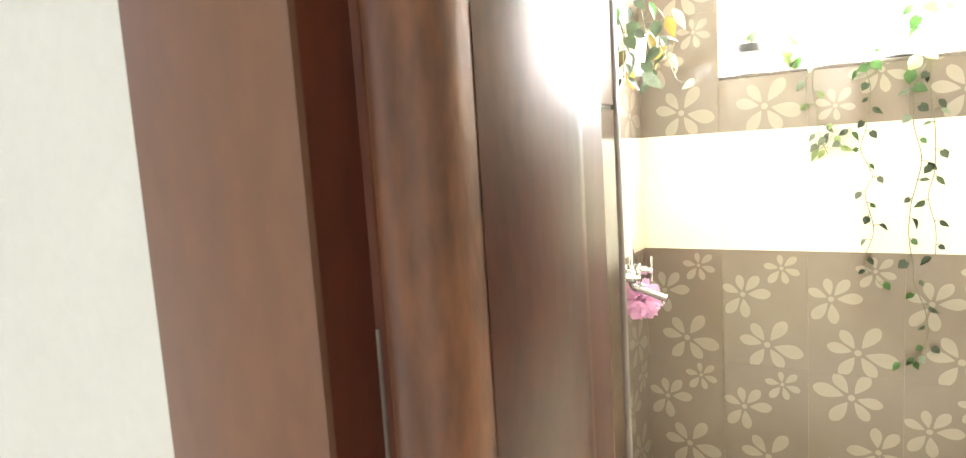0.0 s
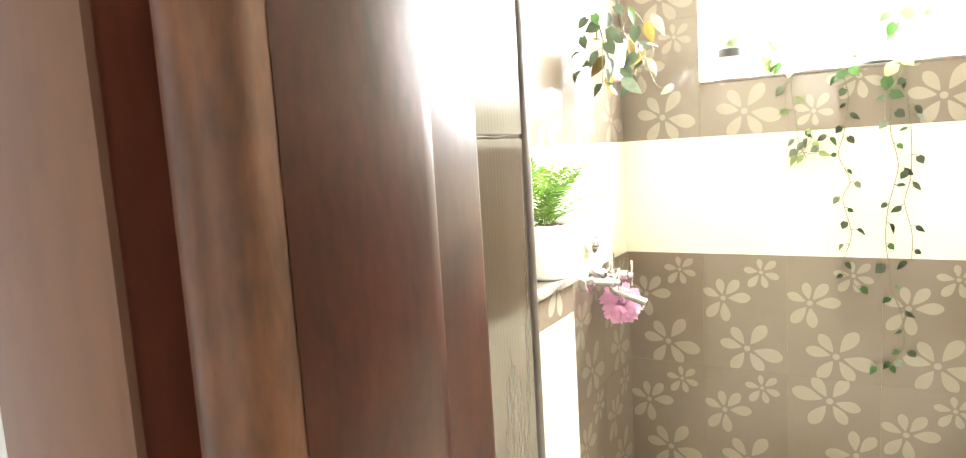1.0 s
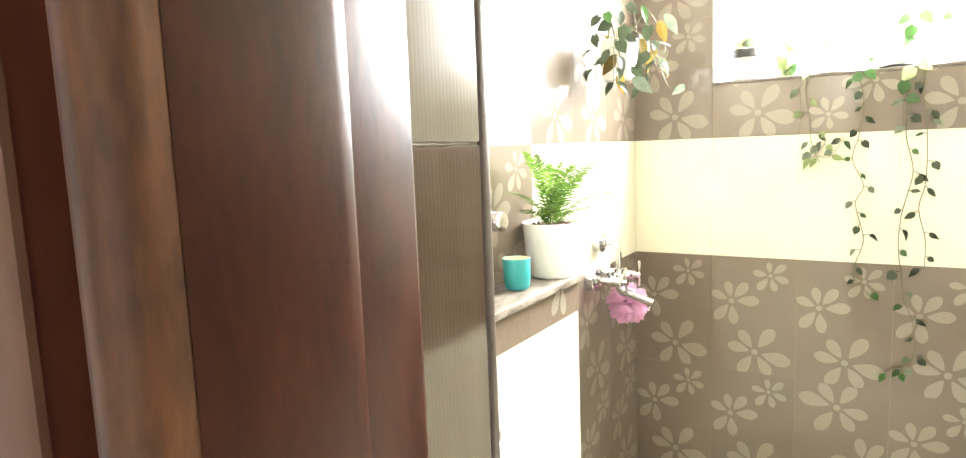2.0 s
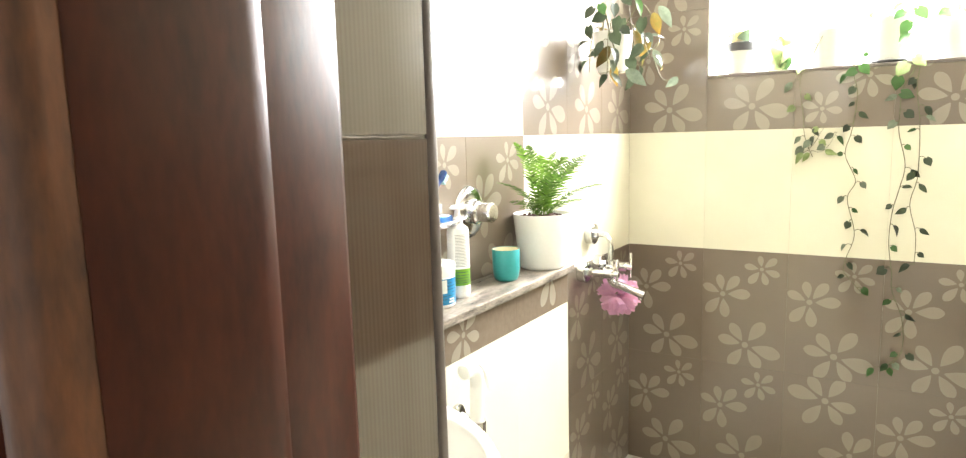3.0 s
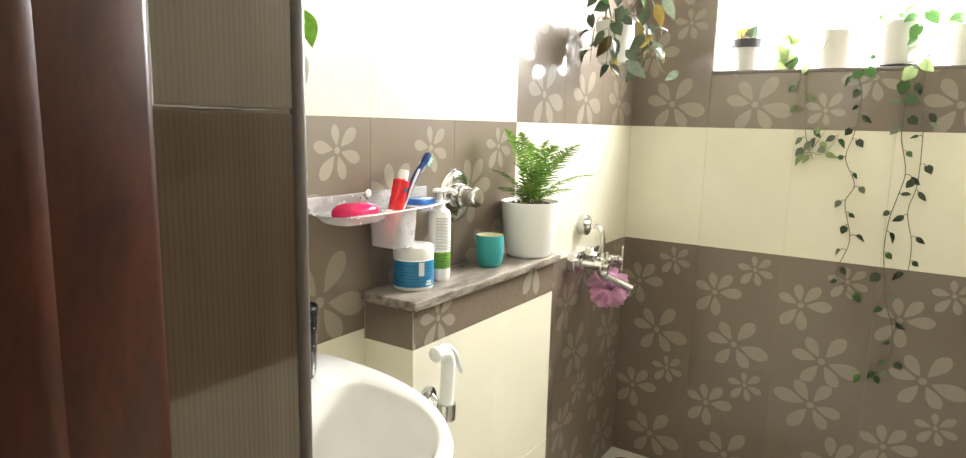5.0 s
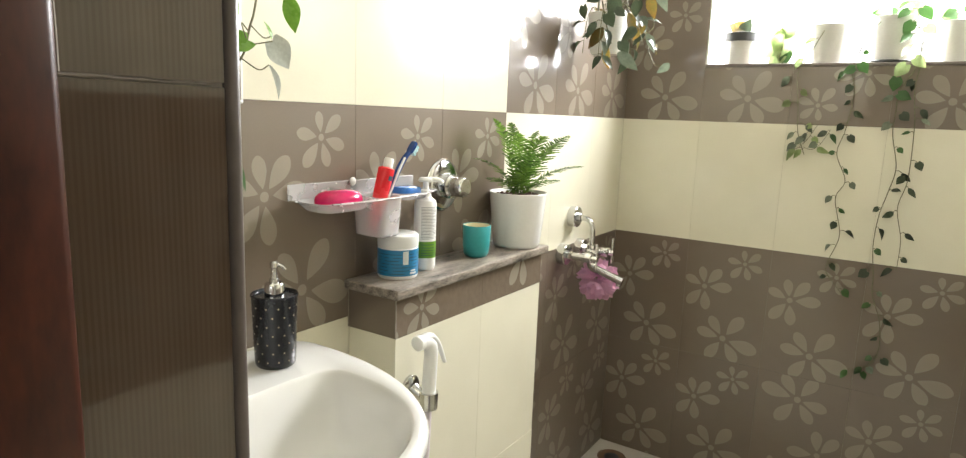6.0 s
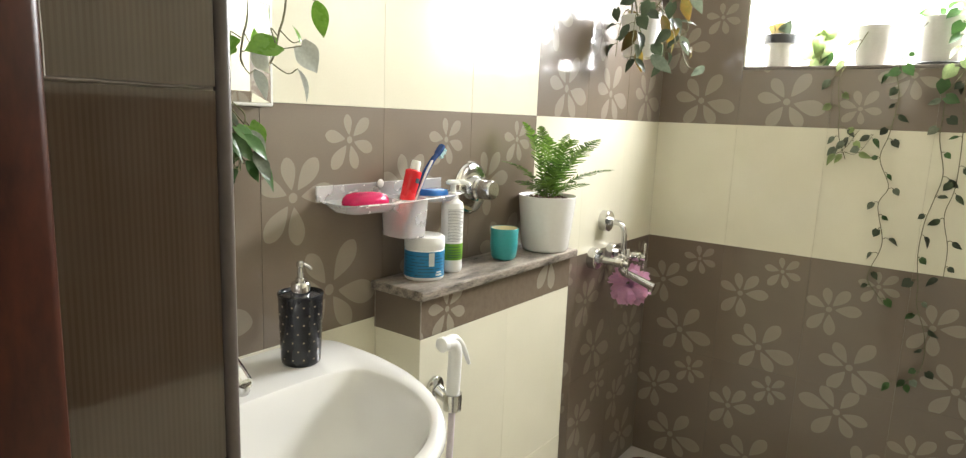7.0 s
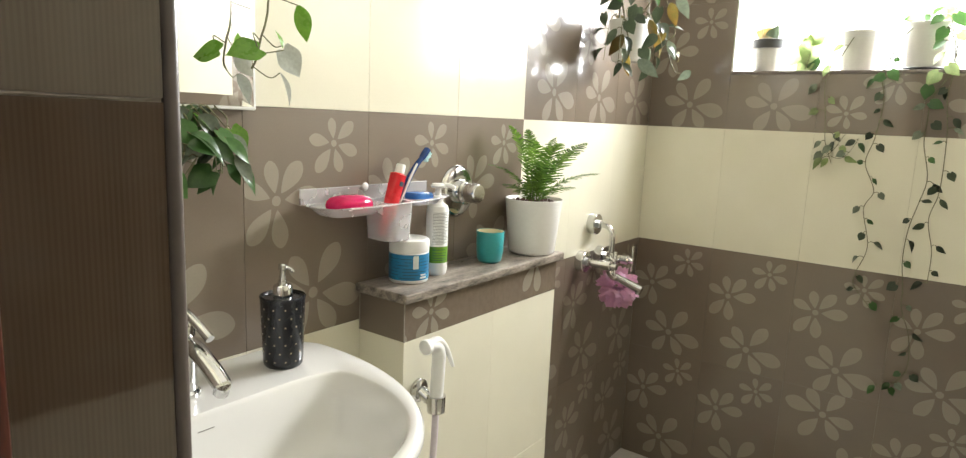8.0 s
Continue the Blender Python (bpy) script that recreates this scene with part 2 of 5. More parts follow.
def add_tube(bm, pts, radius, segs=10, mat=0, taper=1.0, flat=1.0):
    """A round tube along pts, closed at its ends."""
    pts = [Vector(p) for p in pts]
    rings, side = [], None
    for i, p in enumerate(pts):
        d = (pts[min(i + 1, len(pts) - 1)] - pts[max(i - 1, 0)]).normalized()
        if side is None:
            side = d.cross(Vector((0, 0, 1)))
            if side.length < 0.1:
                side = d.cross(Vector((0, 1, 0)))
        side = (side - d * side.dot(d)).normalized()
        up = side.cross(d)
        r = radius * (1 + (taper - 1) * i / max(1, len(pts) - 1))
        rings.append([bm.verts.new(p + side * (r * math.cos(a)) + up * (r * flat * math.sin(a))) for a in (2 * math.pi * k / segs for k in range(segs))])
    for a, b in zip(rings, rings[1:]):
        for k in range(segs):
            bm.faces.new((a[k], a[(k + 1) % segs], b[(k + 1) % segs], b[k])).material_index = mat
    bm.faces.new(rings[0][::-1]).material_index = mat
    bm.faces.new(rings[-1]).material_index = mat
    return bm


def tube(pts, radius, segs=10, taper=1.0, flat=1.0):
    return add_tube(bmesh.new(), pts, radius, segs, 0, taper, flat)


def along_x(profile, at, segs=32):
    """A turned shape whose axis points away from the wall (+x)."""
    return lathe(profile, segs, Matrix.Translation(at) @ pose(0, 0, 0, 0, 90, 0))


LEAF_MESHES = {}


def leaf_mesh(kind, mat):
    """A leaf lying along +y from its stalk at the origin, folded along its midrib and drooping at its tip."""
    key = (kind, mat.name)
    if key in LEAF_MESHES:
        return LEAF_MESHES[key]
    bm = bmesh.new()
    n = 9
    fold, droop, wide = {"heart": (0.16, 0.16, 0.40), "long": (0.25, 0.35, 0.24), "curled": (0.55, 0.7, 0.30), "flat": (0.05, 0.05, 0.45)}[kind]
    rows = []
    for i in range(n + 1):
        t = i / n
        if kind in ("heart", "flat"):
            w = wide * (math.sin(math.pi * min(1, t * 1.02 + 0.10) ** 0.72)) if t < 0.98 else 0.0
        else:
            w = wide * math.sin(math.pi * min(1, t * 0.97 + 0.03) ** 0.8) if t < 0.98 else 0.0
        w = max(w, 0.0)
        y = t - (0.10 if kind in ("heart", "flat") and i == 0 else 0)
        z = -droop * t * t
        mid = bm.verts.new((0, t, z))
        if w > 0.01:
            q = bm.verts.new((w * 0.55, y, z + fold * w * 0.45)), bm.verts.new((w, y, z + fold * w * 0.7))
            p = bm.verts.new((-w * 0.55, y, z + fold * w * 0.45)), bm.verts.new((-w, y, z + fold * w * 0.7))
            rows.append([p[1], p[0], mid, q[0], q[1]])
        else:
            rows.append([mid])
    for a, b in zip(rows, rows[1:]):
        if len(a) == 5 and len(b) == 5:
            for k in range(4):
                bm.faces.new((a[k], a[k + 1], b[k + 1], b[k]))
        elif len(a) == 5:
            for k in range(4):
                bm.faces.new((a[k], a[k + 1], b[0]))
        elif len(b) == 5:
            for k in range(4):
                bm.faces.new((a[0], b[k + 1], b[k]))
    me = bpy.data.meshes.new("leaf")
    bm.to_mesh(me)
    bm.free()
    me.materials.append(mat)
    me.shade_smooth()
    LEAF_MESHES[key] = me
    return me


def leaf(parent, at, size, way, face, kind, mat):
    """A leaf from its stalk at 'at' (relative to the parent), growing along 'way' with its upper side towards 'face'."""
    ob = new("leaf", leaf_mesh(kind, mat))
    ob.parent = parent
    y = Vector(way).normalized()
    z = Vector(face) - y * Vector(face).dot(y)
    z = z.normalized() if z.length > 1e-3 else y.orthogonal().normalized()
    x = y.cross(z)
    ob.matrix_basis = Matrix.Translation(at) @ Matrix((x, y, z)).transposed().to_4x4() @ Matrix.Scale(size, 4)
    return ob


def vine(parent, points, rnd, sizes, step, kinds, mats, face=(0, -1, 0.25), radius=0.0016, start=0.0, spread=0.035, droop=-0.7):
    """A thin hanging stem through the points, with leaves on short stalks to either side."""
    line = smooth_path(points, 10)
    bm = tube(line, radius, 6, taper=0.7)
    run, nxt, side = 0.0, start + step * rnd.uniform(0.2, 0.8), rnd.choice((-1, 1))
    face = Vector(face)
    for a, b in zip(line, line[1:]):
        run += (b - a).length
        if run < nxt:
            continue
        nxt += step * rnd.uniform(0.6, 1.4)
        side = -side if rnd.random() < 0.8 else side
        across = Vector((0, 0, 1)).cross(face).normalized() * side
        out = (across * rnd.uniform(0.5, 1.1) + face.normalized() * rnd.uniform(-0.1, 0.5) + Vector((0, 0, rnd.uniform(-0.5, 0.25)))).normalized()
        reach = spread * rnd.uniform(0.25, 0.75)
        tip = b + out * reach
        add_tube(bm, smooth_path([b, b + out * reach * 0.5 + Vector((0, 0, 0.004)), tip], 4), radius * 0.7, 5)
        way = out * 0.8 + Vector((0, 0, droop * rnd.uniform(0.3, 1.5)))
        tilt = face + Vector((rnd.uniform(-0.8, 0.8), rnd.uniform(-0.4, 0.4), rnd.uniform(-0.2, 0.9)))
        leaf(parent, tip, rnd.uniform(*sizes), way, tilt, rnd.choice(kinds), rnd.choice(mats))
    return part("stem", bm, STEM, parent)


# ---- the room: left wall x = 0, window wall y = 2.6, floor z = -0.025 ----
FLOOR_Z, CEIL_Z, BACK_Y, RIGHT_X, DOOR_Y, FRONT_Y = -0.025, 2.7, 2.6, 1.4, 0.303, 0.1085
TILE_W, TILE_H, TILE_T = 0.3, 0.45, 0.002
JAMB_X, JAMB_R, HEAD_Z = 0.719, 1.36, 2.06
WIN_L, WIN_R, WIN_B, WIN_T = 0.3, 1.18, 1.557, 2.2


def structure(name, bm, mat, label, category="wall"):
    return tagged(part(name, bm, mat), label, category, kind="structure")


wall_left = structure("wall_left", box((-0.2, DOOR_Y - 0.19, FLOOR_Z - 0.1), (-TILE_T, BACK_Y + 0.25, CEIL_Z)), GROUT, "tiled bathroom wall in taupe and cream bands")
bm = bmesh.new()
for lo, hi in (((-TILE_T, BACK_Y + TILE_T, FLOOR_Z - 0.1), (WIN_L, BACK_Y + 0.25, CEIL_Z)), ((WIN_R, BACK_Y + TILE_T, FLOOR_Z - 0.1), (RIGHT_X + 0.2, BACK_Y + 0.25, CEIL_Z)),
               ((WIN_L, BACK_Y + TILE_T, FLOOR_Z - 0.1), (WIN_R, BACK_Y + 0.25, WIN_B - 0.012)), ((WIN_L, BACK_Y + TILE_T, WIN_T), (WIN_R, BACK_Y + 0.25, CEIL_Z))):
    add_box(bm, lo, hi)
wall_window = structure("wall_window", bm, [GROUT], "tiled bathroom wall with a high bright window opening")
wall_right = structure("wall_right", box((RIGHT_X + TILE_T, FRONT_Y, FLOOR_Z - 0.1), (RIGHT_X + 0.2, BACK_Y + TILE_T, CEIL_Z)), GROUT, "tiled bathroom wall in taupe and cream bands")
bm = bmesh.new()
add_box(bm, (-TILE_T, FRONT_Y + 0.0085, FLOOR_Z - 0.1), (JAMB_X - 0.04, DOOR_Y - 0.009, CEIL_Z))
add_box(bm, (JAMB_R + 0.006, FRONT_Y + 0.004, FLOOR_Z - 0.1), (RIGHT_X + TILE_T, DOOR_Y - 0.009, CEIL_Z))
add_box(bm, (JAMB_X - 0.04, FRONT_Y + 0.004, HEAD_Z + 0.04), (JAMB_R + 0.006, DOOR_Y - 0.009, CEIL_Z))
wall_door = structure("wall_door", bm, GROUT, "thick bathroom wall with the doorway through it")
structure("floor", box((-0.2, FRONT_Y, FLOOR_Z - 0.1), (RIGHT_X + 0.2, BACK_Y + 0.25, FLOOR_Z - 0.006)), RUST, "rust-stained bed of the bathroom floor", "floor")
structure("ceiling", box((-0.2, FRONT_Y, CEIL_Z), (RIGHT_X + 0.2, BACK_Y + 0.25, CEIL_Z + 0.12)), PAINT, "white painted bathroom ceiling", "ceiling")

# the white reveal and grey stone sill of the window
bm = bmesh.new()
add_box(bm, (WIN_L - 0.001, BACK_Y + TILE_T, WIN_B), (WIN_L + 0.006, BACK_Y + 0.252, WIN_T))
add_box(bm, (WIN_R - 0.006, BACK_Y + TILE_T, WIN_B), (WIN_R + 0.001, BACK_Y + 0.252, WIN_T))
add_box(bm, (WIN_L + 0.006, BACK_Y + TILE_T, WIN_T - 0.006), (WIN_R - 0.006, BACK_Y + 0.252, WIN_T + 0.001))
structure("window_1", bm, PAINT, "white painted reveal of the window opening", "window")
structure("trim", box((WIN_L + 0.001, BACK_Y - 0.004, WIN_B - 0.012), (WIN_R - 0.001, BACK_Y + 0.25, WIN_B), 0.003), SILL_EDGE, "thin dark grey window sill with pots on it", "sill")

# the landing outside the door
structure("ground", box((-40, -40, FLOOR_Z - 0.3), (40, 40, FLOOR_Z - 0.1)), GROUND, "concrete ground outside", "ground")
structure("wall_outside", box((-1.1, FRONT_Y + 0.004, FLOOR_Z - 0.1), (-0.2, FRONT_Y + 0.19, CEIL_Z)), PAINT, "white painted wall outside the bathroom door")
bm = box((-0.2, FRONT_Y + 0.004, FLOOR_Z - 0.1), (0.652, FRONT_Y + 0.008, CEIL_Z))
structure("wall_plaster", bm, PAINT, "white plaster face beside the door frame")
structure("wall_landing", box((-1.1, -1.5, FLOOR_Z - 0.1), (1.95, -1.3, CEIL_Z)), PAINT, "white painted wall across the landing")
# out of view: closes the landing's right end so sky light misses the jamb
structure("landing_light_blocker", box((1.602, -1.3, FLOOR_Z - 0.1), (1.8, FRONT_Y + 0.1, CEIL_Z)), PAINT, "unseen white wall added to keep sky light off the door jamb")
structure("landing_floor", box((-1.1, -1.3, FLOOR_Z - 0.1), (1.6, FRONT_Y, FLOOR_Z - 0.01)), FLOOR, "pale floor of the landing", "floor")
structure("landing_ceiling", box((-1.1, -1.5, CEIL_Z), (1.95, FRONT_Y, CEIL_Z + 0.12)), PAINT, "white ceiling of the landing", "ceiling")

# ---- door frame: dark wooden jamb with a bead, then ribbed tile to the inner corner ----
door_frame = thing("door_frame", (0, 0, FLOOR_Z), "dark mahogany door frame with a worn rounded bead", "door frame", kind="structure")
H = HEAD_Z - FLOOR_Z


def jamb_profile(points, name, mat, label="", mirror=False):
    """An upright moulding from a plan outline of (x, y)."""
    bm = bmesh.new()
    rings = []
    for k in range(33):
        z = H * k / 32
        rings.append([bm.verts.new(((JAMB_X + JAMB_R - x if mirror else x), y, z)) for x, y in points])
    n = len(points)
    for a, b in zip(rings, rings[1:]):
        for i in range(n):
            bm.faces.new((a[i], a[(i + 1) % n], b[(i + 1) % n], b[i]))
    bm.faces.new(rings[0][::-1])
    bm.faces.new(rings[-1])
    return part(name, bm, mat, door_frame, label, smooth=True)


bead_arc = [(0.7302 + 0.0107 * math.cos(a), 0.1232 + 0.0107 * math.sin(a)) for a in (radians(-180 + 18 * k) for k in range(11))]
for side in (False, True):
    jamb_profile([(0.6520, FRONT_Y), (0.7064, FRONT_Y), (0.7084, FRONT_Y + 0.0015), (0.7084, FRONT_Y + 0.0036), (0.6520, FRONT_Y + 0.0036)], "casing", WOOD_FACE, "flat brown painted casing board", side)
    jamb_profile([(0.68, FRONT_Y + 0.0038), (0.7072, FRONT_Y + 0.0038), (0.7078, 0.1290), (0.7092, 0.1304), (0.7193, 0.1304), (0.7193, 0.1330), (0.68, 0.1330)], "groove", WOOD_RED, "", side)
    jamb_profile([(0.7195, 0.1303)] + bead_arc + [(0.7409, 0.1303)], "bead", WOOD_BEAD, "worn rounded bead", side)
    jamb_profile([(0.7196, 0.1306), (0.7409, 0.1306), (0.7412, 0.1274), (0.7422, 0.1330), (0.7436, 0.1440), (0.7442, 0.158), (0.7442, 0.172), (0.7438, 0.1758), (0.7424, 0.1785), (0.7370, 0.1805), (0.7352, 0.2130), (0.7340, 0.2155), (0.7308, 0.2170), (0.68, 0.2170), (0.68, 0.1334), (0.7196, 0.1334)], "jamb", WOOD, "varnished mahogany jamb", side)
bm = box((0.652, FRONT_Y, H), (JAMB_R + 0.065, FRONT_Y + 0.01, H + 0.06), 0.003)
part("head_casing", bm, WOOD_FACE, door_frame)
part("head", box((0.68, FRONT_Y + 0.0102, H), (JAMB_R + 0.04, 0.217, H + 0.039), 0.002), WOOD, door_frame)
# a pale scratch in the groove
bm = tube(smooth_path([(0.7084, 0.1288, 0.98), (0.7086, 0.1289, 1.12), (0.7084, 0.1287, 1.2), (0.7085, 0.1288, 1.288)]), 0.0005, 6)
for v in bm.verts:
    v.co.z -= FLOOR_Z
part("scratch", bm, CAULK, door_frame, "pale scratch in the groove")

# ribbed tiles on the reveal between jamb and room
reveal = thing("door_reveal", (0, 0, 0), "reveal of narrow ribbed brown wall tiles", "wall tiles", kind="structure")


def ribbed_tile(z0, z1, x0, sign):
    """Ribs about 2 mm apart run up the tile."""
    bm = bmesh.new()
    y0, y1, ribs = 0.2175, DOOR_Y - 0.009, 30
    rows = []
    for z in (z0, z1):
        rows.append([bm.verts.new((x0 + sign * 0.000004 * math.cos(math.pi * i / 2), y0 + (y1 - y0) * i / (ribs * 4), z)) for i in range(ribs * 4 + 1)])
    for i in range(ribs * 4):
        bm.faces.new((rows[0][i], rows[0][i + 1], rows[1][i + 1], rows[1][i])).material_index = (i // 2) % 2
    for z, r in zip((z0, z1), rows):
        bm.faces.new([*r, bm.verts.new((x0 - sign * 0.008, y1, z)), bm.verts.new((x0 - sign * 0.008, y0, z))])
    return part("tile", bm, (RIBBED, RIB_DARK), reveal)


zs = [FLOOR_Z, 0.443, 0.894, 1.345, 1.796, HEAD_Z + 0.03]
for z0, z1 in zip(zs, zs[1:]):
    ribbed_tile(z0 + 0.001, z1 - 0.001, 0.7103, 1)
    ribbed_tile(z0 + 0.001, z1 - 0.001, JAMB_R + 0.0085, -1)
for x in (0.685, JAMB_R + 0.010):
    part("grout_bed", box((x, 0.2173, FLOOR_Z), (x + 0.0245, DOOR_Y - 0.0095, HEAD_Z + 0.03)), CAULK, reveal)
part("soffit", box((0.685, 0.2173, HEAD_Z + 0.03), (JAMB_R + 0.034, DOOR_Y - 0.010, HEAD_Z + 0.039)), RIBBED, reveal)
# rough line of dried cement where tile meets wood
bm = bmesh.new()
rnd = random.Random(3)
pts = [(0.7310 + rnd.uniform(-0.0006, 0.0004), 0.2171 + rnd.uniform(-0.0003, 0.0003), 1.345 + k * 0.012) for k in range(50)]
add_tube(bm, pts, 0.0007, 6)
add_tube(bm, [(0.7100, 0.2175 + 0.0060 * k, 1.345 + rnd.uniform(-0.0003, 0.0003)) for k in range(13)], 0.0008, 6, taper=0.35)
part("cement_line", bm, CAULK, reveal, "rough line of dried cement")
for lo, hi in ((0.685, 0.7111), (JAMB_R + 0.0075, JAMB_R + 0.034)):
    part("edge_trim", box((lo, DOOR_Y - 0.0088, FLOOR_Z), (hi, DOOR_Y, HEAD_Z + 0.03), 0.003, 3), BEAD, reveal, "pale grey corner trim", smooth=True)

# ---- ledge over the health faucet ----
LEDGE_X, LEDGE_Z, L0, L1 = 0.135, 0.985, 1.08, 1.70
ledge = thing("ledge", (0, 0, FLOOR_Z), "half-height tiled ledge with a worn grey stone top", "ledge", kind="structure")
part("core", box((0.001, L0 + TILE_T, 0), (LEDGE_X - TILE_T, L1 - 0.002, 0.962 - FLOOR_Z)), GROUT, ledge)
bm = box((0.001, L0 - 0.014, 0.9645 - FLOOR_Z), (LEDGE_X + 0.016, L1 + 0.014, LEDGE_Z - FLOOR_Z), 0.003, 2)
part("stone_top", bm, STONE, ledge, "worn grey stone slab with rough edges")


bm = box((-0.0002, L0 - 0.0014, 0.8775 - FLOOR_Z), (0.0022, L0 + 0.0006, 0.9640 - FLOOR_Z))
add_box(bm, (LEDGE_X - 0.0016, L0 - 0.0009, 0.8775 - FLOOR_Z), (LEDGE_X + 0.0005, L0 + 0.0009, 0.9640 - FLOOR_Z))
part("grout_line", bm, CAULK, ledge, "pale grout in the ledge corners")


# ---- flower tiles ----
# petals of the print: angle in degrees, length in metres
BIG = [(55, 0.115), (-13, 0.128), (-57, 0.101), (-123, 0.104), (169, 0.100), (124, 0.096)]
MIDDLE = [(101, 0.077), (52, 0.092), (4, 0.100), (-83, 0.092), (-128, 0.098), (157, 0.080)]
LITTLE = [(98, 0.051), (40, 0.066), (-18, 0.065), (-73, 0.061), (-128, 0.072), (171, 0.062)]
PATTERN = [(0.212, 0.384, 0.058, LITTLE), (0.075, 0.277, 0.080, MIDDLE), (0.160, 0.085, 0.094, BIG)]


def petal(bm, cx, cy, angle, length, mat):
    """One teardrop, narrow towards the middle of the flower."""
    c, s = math.cos(radians(angle)), math.sin(radians(angle))
    left, right = [], []
    n = 14
    for i in range(n + 1):
        t = 0.5 - 0.5 * math.cos(math.pi * i / n)
        w = 0.205 * length * math.sin(math.pi * t ** 1.5) ** 0.56 if 0 < i < n else 0.0
        r = length * (0.19 + 0.81 * t)
        if w == 0:
            left.append((cx + r * c, cy + r * s))
        else:
            left.append((cx + r * c - w * s, cy + r * s + w * c))
            right.append((cx + r * c + w * s, cy + r * s - w * c))
    f = bm.faces.new([bm.verts.new((x, y, 0.00035)) for x, y in left + right[::-1]])
    f.material_index = mat


TILE_MESHES = {}


def tile_mesh(kind, w, h, turned=False, u0=0.0, v0=0.0):
    """A tile of w by h, face up in its own plane with its corner at the origin; kind 'flower' or 'plain'. u0, v0: where it was cut from a whole tile."""
    key = (kind, round(w, 4), round(h, 4), turned, round(u0, 4), round(v0, 4))
    if key in TILE_MESHES:
        return TILE_MESHES[key]
    g = 0.00022
    bm = bmesh.new()
    if kind == "flower":
        for x, y, r, petals in PATTERN:
            if turned:
                x, y = TILE_W - x, TILE_H - y
            x, y = x - u0, y - v0
            if x < -0.12 or x > w + 0.12 or y < -0.12 or y > h + 0.12:
                continue
            for a, k in petals:
                petal(bm, x, y, a + (180 if turned else 0), k, 1)
            f = bm.faces.new([bm.verts.new((x + 0.125 * r * math.cos(q), y + 0.125 * r * math.sin(q), 0.00035)) for q in (2 * math.pi * k / 12 for k in range(12))])
            f.material_index = 1
        e = g + 0.0008
        for co, no in (((e, 0, 0), (-1, 0, 0)), ((w - e, 0, 0), (1, 0, 0)), ((0, e, 0), (0, -1, 0)), ((0, h - e, 0), (0, 1, 0))):
            geom = bm.verts[:] + bm.edges[:] + bm.faces[:]
            if geom:
                bmesh.ops.bisect_plane(bm, geom=geom, dist=1e-6, plane_co=co, plane_no=no, clear_outer=True)
        for f in bm.faces:
            if f.normal.z < 0:
                f.normal_flip()
    b = 0.0004
    lo = [bm.verts.new(p) for p in ((g, g, -TILE_T), (w - g, g, -TILE_T), (w - g, h - g, -TILE_T), (g, h - g, -TILE_T))]
    md = [bm.verts.new((v.co.x, v.co.y, -b)) for v in lo]
    hi = [bm.verts.new(p) for p in ((g + b, g + b, 0), (w - g - b, g + b, 0), (w - g - b, h - g - b, 0), (g + b, h - g - b, 0))]
    for p, q in ((lo, md), (md, hi)):
        for i in range(4):
            bm.faces.new((p[i], p[(i + 1) % 4], q[(i + 1) % 4], q[i]))
    bm.faces.new(hi)
    me = bpy.data.meshes.new("tile")
    bm.to_mesh(me)
    bm.free()
    for m in (TAUPE, PRINT) if kind == "flower" else (CREAM,):
        me.materials.append(m)
    TILE_MESHES[key] = me
    return me


def lay(parent, me, origin, right, up):
    """Puts a tile at origin with its face towards right x up, a shade out of true."""
    ob = new("tile", me)
    ob.parent = parent
    r, u = Vector(right), Vector(up)
    m = Matrix((r, u, r.cross(u))).transposed().to_4x4()
    j = tile_random.uniform
    ob.matrix_basis = Matrix.Translation(Vector(origin) - (parent.location if parent else Vector())) @ m @ pose(0, 0, j(-0.0001, 0.0001), j(-0.04, 0.04), j(-0.04, 0.04), 0)
    return ob


tile_random = random.Random(11)
ROWS_Z = [(FLOOR_Z, 0.0, 0.425), (0.0, 0.45, 0.0), (0.45, 0.9, 0.0), (0.9, 1.35, 0.0), (1.35, 1.8, 0.0), (1.8, 2.25, 0.0), (2.25, 2.7, 0.0)]


def wet_side(z):
    """Tile kind by height in the shower half; the dry half is the other way about."""
    return "plain" if 0.9 <= z < 1.35 else "flower"


def dry_side(z):
    if z >= 1.35:
        return "plain"
    return "flower" if z >= 0.88 else "plain"


# left and right walls
for z0, z1, v0 in ROWS_Z:
    for k in range(8):
        y1 = BACK_Y - 0.3 * k
        y0 = max(y1 - 0.3, DOOR_Y)
        if y1 - y0 < 0.02:
            continue
        wet = y0 > 1.65
        kind = wet_side(z0) if wet else dry_side(z0)
        u0 = 0.3 - (y1 - y0)
        lay(wall_left, tile_mesh(kind, y1 - y0, z1 - z0, False, u0 + (0.0 if wet else 0.007), v0), (0, y0, z0), (0, 1, 0), (0, 0, 1))
        lay(wall_right, tile_mesh(kind, y1 - y0, z1 - z0, False, 0.0, v0), (RIGHT_X, y1, z0), (0, -1, 0), (0, 0, 1))
